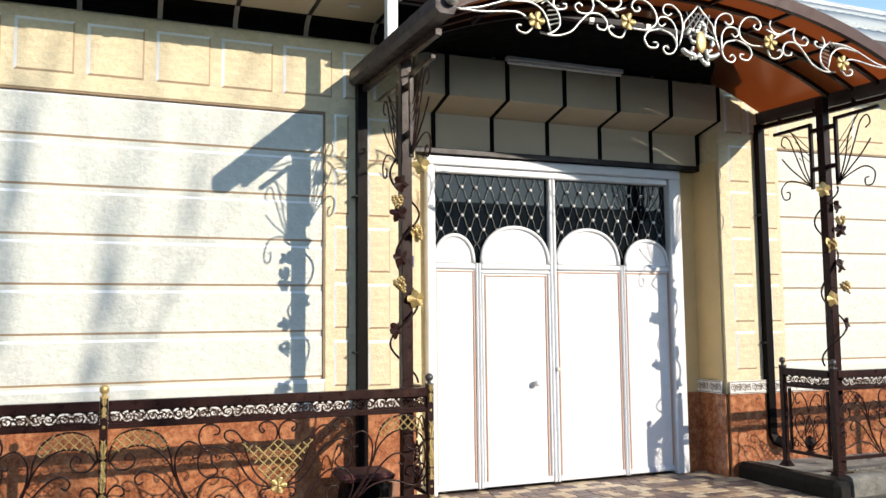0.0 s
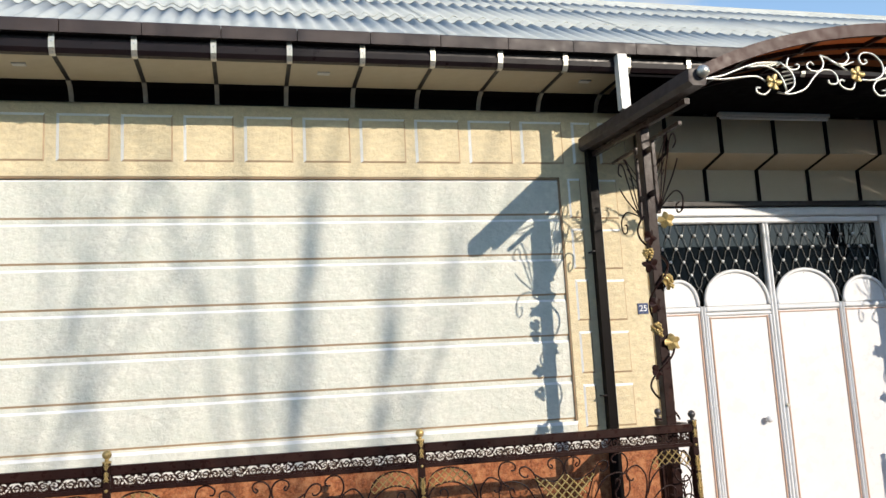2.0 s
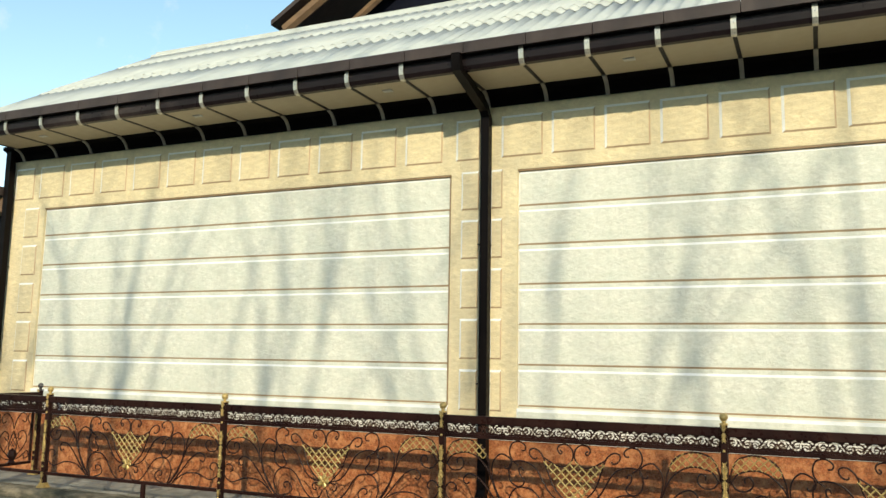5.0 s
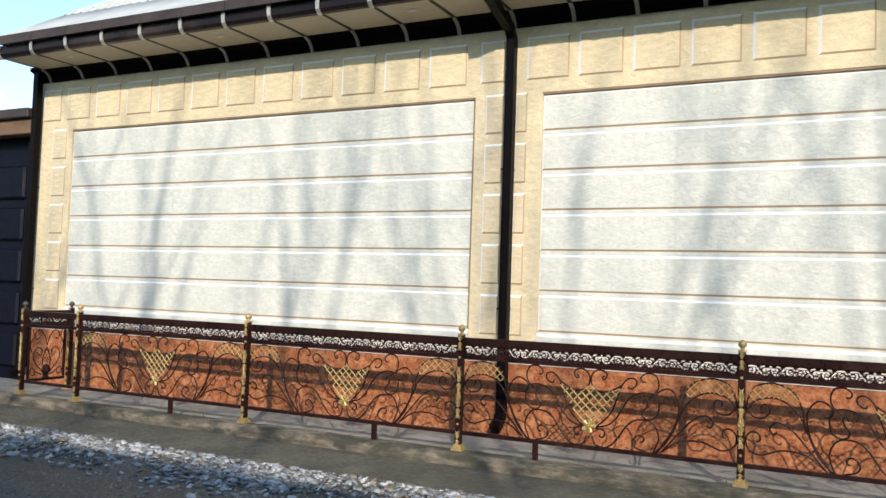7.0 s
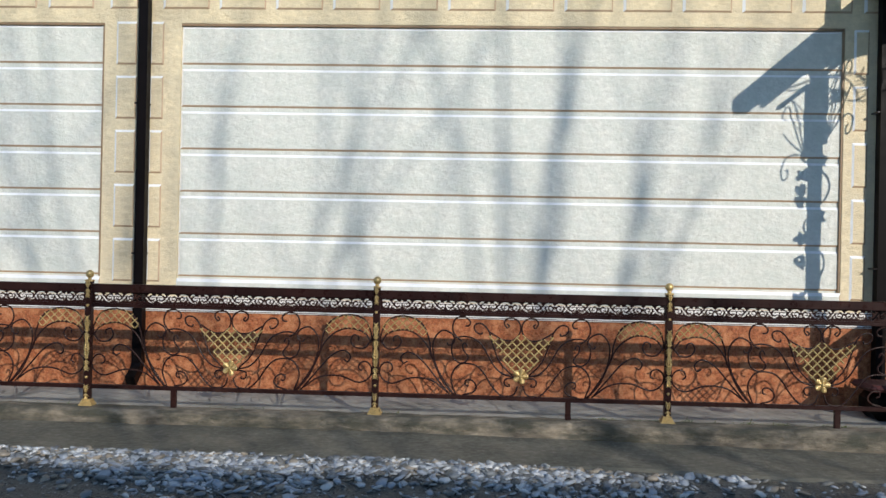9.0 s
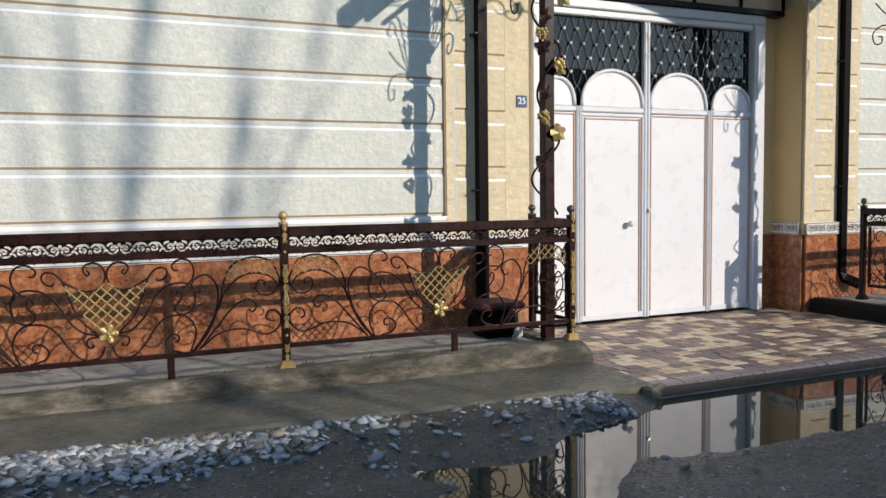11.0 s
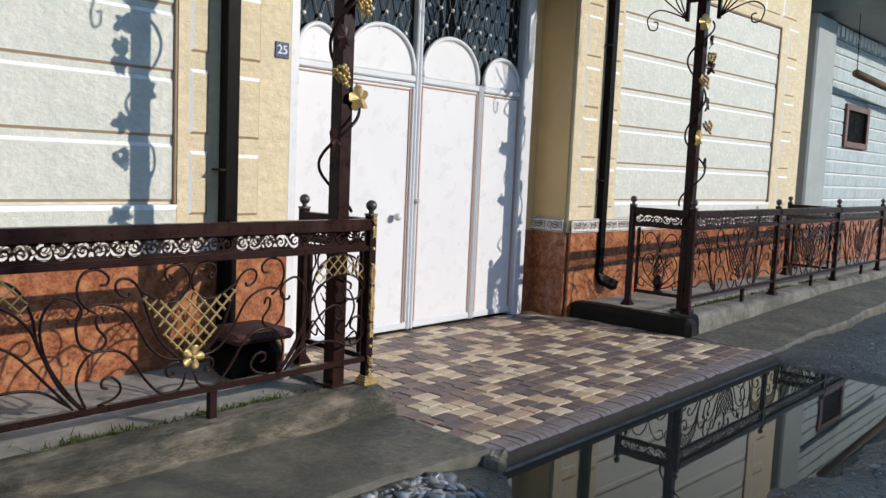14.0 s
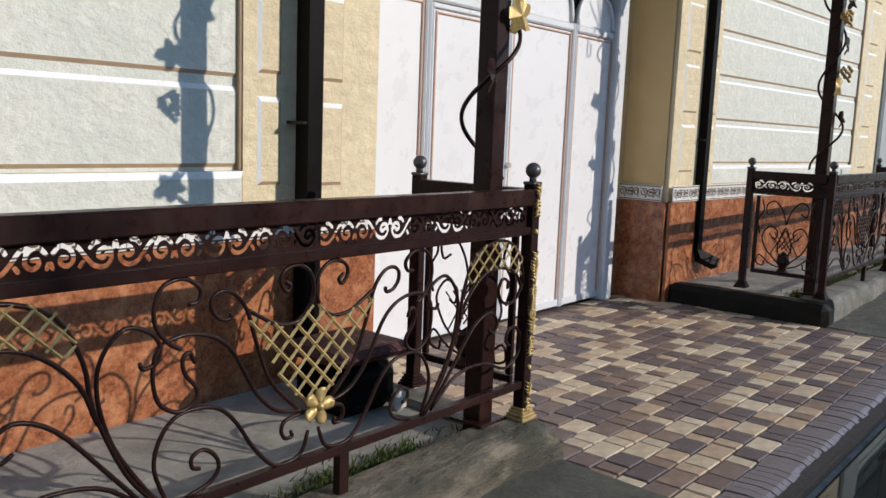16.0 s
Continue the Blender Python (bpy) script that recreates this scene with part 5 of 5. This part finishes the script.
# curls that hold the medallion
WREATH_CURLS = [
    [(0.184, -0.027), (0.149, 0.09), (0.161, 0.205), (0.23, 0.267), (0.299, 0.263), (0.317, 0.212), (0.276, 0.185), (0.241, 0.208)],
    [(0.138, 0.091), (0.127, 0.157), (0.064, 0.227), (0.005, 0.293)],
]
ORN_CURVES = TENDRILS + CURLS + SPRAYS + LYRES + WREATH_CURLS
for s in (1, -1):
    for pts in ORN_CURVES:
        bm = bmesh.new()
        sweep(bm, [(OX + s * u, OY, OZ + v) for u, v in spline(pts, 4)], 0.0075, 6)
        part("front_scroll", bm, M_SILVER, canopy, "silvered iron scroll", True)
    for u, v in ((0.645, 0.085), (1.38, 0.0)):
        ob = part("front_flower", finish("front_flower", petal_flower(0.062, 0.03), M_GOLD, True), None, canopy, "gilt iron rose")
        ob.location = (OX + s * u, OY - 0.015, OZ + v)
    for k in range(5):
        part("front_lattice", sweep(bmesh.new(), [(OX + s * (1.50 - 0.045 * k), OY, OZ + 0.135), (OX + s * (1.40 - 0.03 * k), OY, OZ + 0.165)], 0.005, 4), M_SILVER, canopy)
        part("front_lattice", sweep(bmesh.new(), [(OX + s * 1.18, OY, OZ + 0.02 + 0.03 * k), (OX + s * 1.275, OY, OZ - 0.01 + 0.035 * k)], 0.005, 4), M_SILVER, canopy)
    for k in range(4):
        part("front_lattice", sweep(bmesh.new(), [(OX + s * (-0.12 + 0.06 * k), OY, OZ + 0.10), (OX + s * (0.0 + 0.035 * k), OY, OZ + 0.24)], 0.005, 4), M_SILVER, canopy)
med = bmesh.new()
rr = random.Random(8)
for k in range(110):
    a = 2 * math.pi * k / 110
    r = 0.088 + 0.027 * math.sin(5 * a + 1) + rr.uniform(-0.012, 0.012)
    ball(med, (OX + r * 1.05 * math.cos(a), OY - 0.012, OZ + 0.02 + r * 1.25 * math.sin(a) - (0.03 if math.sin(a) < -0.2 else 0)), rr.uniform(0.008, 0.017), 6, 4)
for s in (1, -1):
    for k in range(6):
        ball(med, (OX + s * (0.07 + 0.017 * k), OY - 0.01, OZ - 0.09 + 0.004 * k * k * 0.3), 0.024 - 0.001 * k, 7, 5)
part("medallion_wreath", med, M_SILVER, canopy, "cast silver leaf wreath", True)
bm = bmesh.new()
ball(bm, (0, 0, 0), 1, 16, 12)
for v in bm.verts:
    v.co = Vector((OX + v.co.x * 0.045, OY - 0.02 + v.co.y * 0.016, OZ + 0.015 + v.co.z * 0.085))
part("medallion_boss", bm, M_GOLD, canopy, "oval gilt boss", True)


# vines of iron wound round the posts
def leaf_mesh(size, seed):
    rr = random.Random(seed)
    bm = bmesh.new()
    c = bm.verts.new((0, -0.012, 0))
    ring = []
    for k in range(20):
        a = 2 * math.pi * k / 20
        r = size * (0.62 + 0.38 * abs(math.cos(2.5 * a))) * (0.75 if 4 < k < 6 else 1) * rr.uniform(0.92, 1.08)
        ring.append((r * math.sin(a), 0.012 * math.cos(3 * a), -r * math.cos(a)))
    f = [bm.verts.new(p) for p in ring]
    g = [bm.verts.new((p[0], p[1] + 0.003, p[2])) for p in ring]
    d = bm.verts.new((0, -0.009, 0))
    for k in range(20):
        n = (k + 1) % 20
        bm.faces.new((c, f[k], f[n]))
        bm.faces.new((d, g[n], g[k]))
        bm.faces.new((f[k], g[k], g[n], f[n]))
    bmesh.ops.recalc_face_normals(bm, faces=bm.faces)
    return bm


def grape_mesh(seed):
    rr = random.Random(seed)
    bm = bmesh.new()
    for row, n in enumerate((5, 6, 5, 4, 2, 1)):
        for k in range(n):
            a = 2 * math.pi * k / n + row
            r = 0.006 * n
            ball(bm, (r * math.cos(a), r * math.sin(a), -0.02 * row), 0.0125, 7, 5)
    return bm


LEAF_G = finish("vine_leaf", leaf_mesh(0.072, 1), M_GOLD)
LEAF_D = finish("vine_leaf", leaf_mesh(0.066, 2), M_IRON)
GRAPE = finish("grape_bunch", grape_mesh(5), M_GOLD, True)
for px, ph in ((PX[0], 0.0), (PX[1], 0.6)):
    pts = []
    cy = PYS[px]
    for k in range(90):
        t = k / 89
        z = 1.12 + 1.62 * t
        a = ph * math.pi + 2 * math.pi * 2.6 * t
        r = 0.092 + 0.022 * math.sin(9 * t)
        pts.append((px + r * math.cos(a), cy + r * math.sin(a) * 0.95, z))
    part("vine_stem", sweep(bmesh.new(), pts, 0.0085, 6), M_IRON, canopy, "bent iron vine stem", True)
    for k, (z, dx, kind) in enumerate(((1.50, -0.10, "d"), (1.72, 0.055, "g"), (1.86, -0.085, "b"), (2.02, -0.06, "d"), (2.20, 0.065, "g"), (2.24, 0.05, "b"), (2.34, -0.075, "d"), (2.46, -0.085, "b"), (2.56, -0.055, "d"), (2.70, 0.10, "g"))):
        me = {"g": LEAF_G, "d": LEAF_D, "b": GRAPE}[kind]
        ob = part(me.name.split(".")[0], me, None, canopy, {"g": "gilt vine leaf", "d": "dark iron vine leaf", "b": "gilt bunch of grapes"}[kind])
        sx = dx if px < 3 else -dx
        ob.location = (px + sx, cy - 0.07, z)
        ob.rotation_euler = (0.15 * math.sin(k), 0.5 * math.sin(2.3 * k), 0.5 * math.cos(1.7 * k))


# ---- downpipes, lamp, plate ----
def downpipe(label, pts, w=0.045, material=M_PIPE):
    root = thing("downpipe", label, "downpipe", group="downpipes")
    part("pipe", sweep(bmesh.new(), pts, w * 1.3, 4, square=True), material, root)
    for z in (1.3, 2.6):
        low = [(p[0], p[1]) for p in pts if p[2] < 3.4]
        if not low:
            continue
        x, y = low[0]
        part("bracket", newbox(x - w - 0.022, x + w - 0.006, y - w * 0.8, WALL - 0.013, z, z + 0.014, 0.002), M_GUTTER, root)
    return root


downpipe("square dark brown downpipe beside the gate", [(1.87, 6.99, 3.60), (1.87, 6.99, 0.36), (1.87, 6.96, 0.30), (1.87, 6.84, 0.22)])
downpipe("square dark brown downpipe beside the gate", [(6.14, 6.99, 3.55), (6.14, 6.99, 0.40), (6.16, 6.96, 0.34), (6.28, 6.86, 0.27)])
downpipe("square dark brown downpipe on the pilaster", [(-4.40, 6.25, 4.22), (-4.40, 6.26, 4.10), (-4.40, 6.92, 3.92), (-4.40, 6.995, 3.84), (-4.40, 6.995, 0.36), (-4.40, 6.96, 0.30), (-4.40, 6.84, 0.22)])
downpipe("square dark brown downpipe at the house corner", [(-10.95, 6.995, 4.10), (-10.95, 6.995, 0.36), (-10.95, 6.96, 0.30), (-10.95, 6.84, 0.22)])
# The stub's pale colour carries the shine of the sun on it.
downpipe("short downpipe stub above the canopy, pale with painted sun shine", [(1.90, 6.27, 4.21), (1.90, 6.27, 3.72)], 0.045, M_TUBE)

lamp = thing("tube_light", "white fluorescent batten light under the eaves", "lamp", (3.83, 6.93, 3.915))
part("housing", newbox(-0.62, 0.62, -0.03, 0.03, -0.01, 0.03, 0.006), M_TUBE, lamp)
part("tube", sweep(bmesh.new(), [(-0.6, 0, -0.025), (0.6, 0, -0.025)], 0.016, 8), M_ENAMEL, lamp)

plate = thing("house_number_plate", "small blue enamel house number plate with white 25", "sign", (2.308, WALL - 0.006, 2.075))
part("plate", newbox(-0.052, 0.052, -0.004, 0.004, -0.05, 0.05, 0.001), M_PLATE, plate)
tx = bpy.data.curves.new("digits", "FONT")
tx.body, tx.size, tx.align_x, tx.align_y, tx.extrude = "25", 0.08, "CENTER", "CENTER", 0.001
tmp = bpy.data.objects.new("digits", tx)
scene.collection.objects.link(tmp)
bpy.context.view_layer.update()
tm = bpy.data.meshes.new_from_object(tmp.evaluated_get(bpy.context.evaluated_depsgraph_get()))
bpy.data.objects.remove(tmp)
tm.materials.clear()
tm.materials.append(M_ENAMEL)
dg = part("digits", tm, None, plate, "white digits")
dg.matrix_basis = pose(0, -0.006, 0, 90, 0, 0)

# a low seat behind the fence
seat = thing("low_stool", "low black stool with a dark red patterned cushion", "stool", (1.77, 6.62, 0.135))
bm = bmesh.new()
box(bm, -0.17, 0.17, -0.17, 0.17, 0.0, 0.225, 0.06)
part("base", bm, M_BLACK, seat)
bm = newbox(-0.21, 0.21, -0.19, 0.19, 0.227, 0.285, 0.028)
part("cushion", bm, M_CUSH, seat, "dark red patterned cushion")
cloth = tagged(new("cloth", finish("cloth", newbox(1.86, 1.93, 6.40, 6.46, 0.135, 0.22, 0.02), M_CLOTH)), "crumpled white cloth beside the stool", "cloth")
bm = bmesh.new()
sweep(bm, [(2.03, 6.74, 0.165), (2.03, 6.74, 0.20), (2.03, 6.74, 0.29), (2.03, 6.74, 0.30)], 0.075, 14, taper=lambda t: 0.75 + 0.3 * t)
tagged(new("clay_pot", finish("clay_pot", bm, M_CLAY, True)), "small reddish clay pot beside the stool", "pot")

# ---- neighbours ----
blue = thing("neighbour_house", "pale blue clad house with brown window", "house", (0, 0, 0))
part("wall", newbox(12.05, 19.6, 7.02, 7.4, -0.1, 3.95), M_BLUE, blue)
COURSE = 0.205
me = finish("cladding_board", raised(0, 7.5, 0, COURSE, 6.985, 0.034, top=0.03, low=0.008, left=0.0, right=0.0), [M_BLUE, M_LINE_W, M_BLUE])
for k in range(18):
    z = 0.1 + COURSE * k
    if z + COURSE > 1.98 and z < 2.64:
        for a, b in ((12.05, 13.36), (14.66, 19.55)):
            part("cladding_board", raised(a, b, z, z + COURSE, 6.985, 0.034, top=0.03, low=0.008, left=0, right=0), [M_BLUE, M_LINE_W, M_BLUE], blue)
    else:
        part("cladding_board", me, None, blue).location = (12.05, 0, z)
w = part("window", newbox(13.42, 14.60, 6.995, 7.018, 2.0, 2.62), M_DARK, blue, "dark pane in a brown wooden frame")
for x0, x1, z0, z1 in ((13.37, 13.49, 1.96, 2.66), (14.53, 14.65, 1.96, 2.66), (13.492, 14.528, 1.96, 2.06), (13.492, 14.528, 2.56, 2.66)):
    part("frame", newbox(x0, x1, 6.945, 6.992, z0, z1, 0.008), M_BROWNWIN, w)
part("plinth", newbox(11.2, 19.6, 6.79, 7.0, -0.1, 0.84, 0.01), M_GRANITE, blue, "brown granite plinth")
part("pillar", newbox(11.35, 12.18, 6.82, 7.3, 0.842, 3.75, 0.03), M_GREYP, blue, "grey rendered pillar")
bm = bmesh.new()
extrude_profile(bm, [(5.5, 4.1), (5.3, 4.35), (7.5, 4.5), (7.5, 3.95), (6.9, 3.8), (6.2, 3.9)], 11.65, 19.6)
part("eave", bm, M_GREYP, blue, "grey curved rendered eave")
for k in range(36):
    part("fringe_tooth", newbox(12.2 + 0.2 * k, 12.35 + 0.2 * k, 6.96, 6.982, 3.60 + 0.03 * (k % 2), 3.80, 0.01), M_LINE_W, blue)
bm = bmesh.new()
sweep(bm, [(12.30, 6.55, 3.0), (17.0, 6.55, 2.86)], 0.06, 10)
pipe = tagged(new("hanging_pipe", finish("hanging_pipe", bm, M_WOOD, True)), "rusty horizontal pipe hung on a wire before the blue house", "pipe")
part("wire", sweep(bmesh.new(), [(12.33, 6.55, 3.05), (12.24, 6.55, 3.92)], 0.006, 5), M_DARK, pipe)

left = thing("neighbour_gate", "dark navy panelled metal gate under a low roof", "gate", (0, 0, 0))
part("panel", newbox(-15.0, -11.35, 7.3, 7.36, -0.1, 3.42), M_NAVY, left)
for i in range(4):
    for j in range(5):
        x, z = -14.9 + 0.9 * i, 0.25 + 0.56 * j
        part("raised_panel", newbox(x, x + 0.75, 7.24, 7.298, z, z + 0.45, 0.04), M_NAVY, left)
part("gate_post", newbox(-11.35, -11.08, 7.2, 7.5, -0.1, 3.45, 0.01), M_NAVY, left, "navy metal gate post")
part("low_roof", newbox(-15.5, -11.0, 6.9, 8.0, 3.5, 3.62, 0.01), M_FASCIA, left)
part("beam", newbox(-15.5, -11.02, 6.98, 7.2, 3.3, 3.498, 0.01), M_WOOD, left)

# taller gabled roof behind the house
gable = thing("gabled_loft", "taller open gabled roof with dark loft and weathered rafters", "roof", (0, 0, 0))
GX, GYY, GZ = -5.9, 13.2, 7.95
for s in (1, -1):
    bm = bmesh.new()
    a, b = (GX, GZ + 3.2), (GX + s * 5.2, GZ)
    vs = [bm.verts.new(c) for c in ((a[0], GYY - 0.7, a[1]), (b[0], GYY - 0.7, b[1]), (b[0], GYY + 6, b[1]), (a[0], GYY + 6, a[1]))]
    vt = [bm.verts.new((v.co.x, v.co.y, v.co.z + 0.10)) for v in vs]
    bm.faces.new(vs)
    bm.faces.new(list(reversed(vt)))
    for i in range(4):
        bm.faces.new((vs[i], vs[(i + 1) % 4], vt[(i + 1) % 4], vt[i]))
    bmesh.ops.recalc_face_normals(bm, faces=bm.faces)
    part("slope", bm, M_FASCIA, gable)
    part("rafter", sweep(bmesh.new(), [(GX, GYY - 0.5, GZ + 3.0), (GX + s * 5.0, GYY - 0.5, GZ - 0.05)], 0.11, 6), M_WOOD, gable)
    part("rafter", sweep(bmesh.new(), [(GX, GYY + 0.3, GZ + 3.0), (GX + s * 4.6, GYY + 0.3, GZ - 0.2)], 0.08, 6), M_WOOD, gable)
bm = bmesh.new()
f = [bm.verts.new(c) for c in ((GX - 4.9, GYY + 0.6, 4.0), (GX + 4.9, GYY + 0.6, 4.0), (GX + 4.9, GYY + 0.6, GZ), (GX, GYY + 0.6, GZ + 3.1), (GX - 4.9, GYY + 0.6, GZ))]
g = [bm.verts.new((v.co.x, v.co.y + 0.2, v.co.z)) for v in f]
bm.faces.new(f)
bm.faces.new(list(reversed(g)))
for i in range(5):
    bm.faces.new((f[i], f[(i + 1) % 5], g[(i + 1) % 5], g[i]))
bmesh.ops.recalc_face_normals(bm, faces=bm.faces)
part("gable_wall", bm, M_NAVY, gable)
part("stay", sweep(bmesh.new(), [(GX - 1.2, GYY - 0.3, GZ - 2), (GX - 1.2, GYY - 0.3, GZ + 2.3)], 0.04, 6), M_GUTTER, gable)

# ---- bare street trees across the road, which throw their shade on the wall ----


def bare_tree(x, y, h, seed):
    rr = random.Random(seed)
    root = thing("bare_tree", "tall leafless street tree across the road", "tree", (x, y, -0.1), group="bare street trees")
    trunk, crown = bmesh.new(), bmesh.new()

    def grow(bm, p, d, ln, r, depth):
        pts, q = [p.copy()], p.copy()
        for k in range(4):
            d = (d + Vector((rr.gauss(0, 0.10), rr.gauss(0, 0.10), 0.10))).normalized()
            q = q + d * ln / 4
            pts.append(q)
        sweep(bm, pts, r, 6 if depth > 2 else 4, taper=lambda t: 1 - 0.45 * t)
        if depth == 0:
            return
        for k in range(rr.choice((2, 2, 3))):
            a, tilt = rr.uniform(0, 6.28), rr.uniform(0.16, 0.40)
            side = d.orthogonal().normalized()
            side.rotate(Matrix.Rotation(a, 3, d))
            start = pts[rr.choice((2, 4, 4, 4))]
            grow(crown, start, (d + side * tilt).normalized(), ln * rr.uniform(0.6, 0.82), r * rr.uniform(0.45, 0.6), depth - 1)

    stem = [Vector((0.06 * math.sin(k), 0.05 * math.cos(2 * k), k * 1.1)) for k in range(6)]
    sweep(trunk, stem, 0.15, 8, taper=lambda t: 1 - 0.3 * t)
    for k in range(5):
        a = 2 * math.pi * k / 5 + rr.uniform(-0.4, 0.4)
        lean = rr.uniform(0.06, 0.24)
        grow(crown, stem[rr.choice((3, 4, 4, 5))], Vector((lean * math.cos(a), lean * math.sin(a), 1)).normalized(), h * rr.uniform(0.22, 0.34), rr.uniform(0.025, 0.038), 2)
    part("trunk", trunk, M_BARK, root)
    part("crown", crown, M_BARK, root)
    return root


for k, (x, y) in enumerate(((-2.6, -9.0), (-0.9, -8.2), (1.5, -9.0), (3.6, -8.0), (5.5, -9.2), (7.1, -8.4), (8.4, -9.4))):
    bare_tree(x, y, 12.5 + (k % 3), 20 + k)

# Out of view; added to keep the sun off the street before the apron.
structure("wall_across_street", newbox(-40.0, 45.0, -6.95, -6.70, -0.1, 4.88), M_GREYP, "unseen plain grey wall added to shade the street", "wall")

# ---- paving before the gate: single blocks in courses, edging blocks at the street ----
paving = thing("pavement", "mixed cream and brown paving blocks before the gate", "pavement", kind="structure")
part("sand_bed", newbox(2.137, 5.72, 5.02, GATE_Y - 0.01, -0.12, -0.012), M_JOINT, paving)
part("sand_bed", newbox(GATE_L, GATE_R - 0.035, GATE_Y - 0.012, GATE_Y + 0.1, -0.12, -0.012), M_JOINT, paving)
rnd = random.Random(21)
BLOCK = {}


def block_mesh(w, d):
    key = (round(w, 3), round(d, 3))
    if key not in BLOCK:
        bm = newbox(-w / 2, w / 2, -d / 2, d / 2, -0.03, 0.0, 0.005)
        BLOCK[key] = finish("paving_block", bm, M_PAVER)
    return BLOCK[key]


row, y = 0, 5.235
while y < GATE_Y - 0.02:
    d = 0.117
    x = 2.14 + (0.0 if row % 2 == 0 else -0.06)
    k = row % 3
    while x < 5.72:
        w = (0.172, 0.088, 0.13)[k % 3]
        k += 1
        xa, xb = max(x, 2.14), min(x + w, 5.715)
        x += w
        if xb - xa < 0.03:
            continue
        tilt = pose((xa + xb) / 2, y + d / 2, rnd.uniform(-0.003, 0.002), rnd.gauss(0, 0.35), rnd.gauss(0, 0.35), rnd.gauss(0, 0.4))
        ob = part("paving_block", block_mesh(xb - xa - 0.006, d - 0.006), None, paving)
        ob.matrix_basis = tilt
    y += d
    row += 1
edge_me = bmesh.new()
prof = [(5.232, -0.001), (5.15, 0.004), (5.10, 0.0), (5.06, -0.02), (5.04, -0.05), (5.03, -0.075), (5.03, -0.12), (5.232, -0.12)]
extrude_profile(edge_me, prof, 0.002, 0.052)
edge_me = finish("edging_block", edge_me, M_EDGE)
x = 2.14
while x < 5.70:
    ob = part("edging_block", edge_me, None, paving)
    ob.location = (x, rnd.gauss(0, 0.003), rnd.gauss(0, 0.0015))
    x += 0.0555
structure("paving_haunch", extrude_profile(bmesh.new(), [(5.06, -0.16), (4.87, -0.16), (4.93, -0.082), (5.035, -0.056), (5.06, -0.06)], 2.13, 5.75), M_CONC, "grey mortar haunch under the paving edge", "kerb")

bm = newbox(-0.07, 0.07, -0.05, 0.05, -0.09, 0.035, 0.02)
bmesh.ops.subdivide_edges(bm, edges=bm.edges[:], cuts=2, use_grid_fill=True)
for v in bm.verts:
    v.co += 0.018 * noise.noise_vector(v.co * 14)
chunk = tagged(new("broken_concrete", finish("broken_concrete", bm, M_CRUST)), "pale broken lump of concrete at the paving corner", "rubble")
chunk.matrix_world = pose(2.13, 5.06, -0.02, 0, 0, 25)
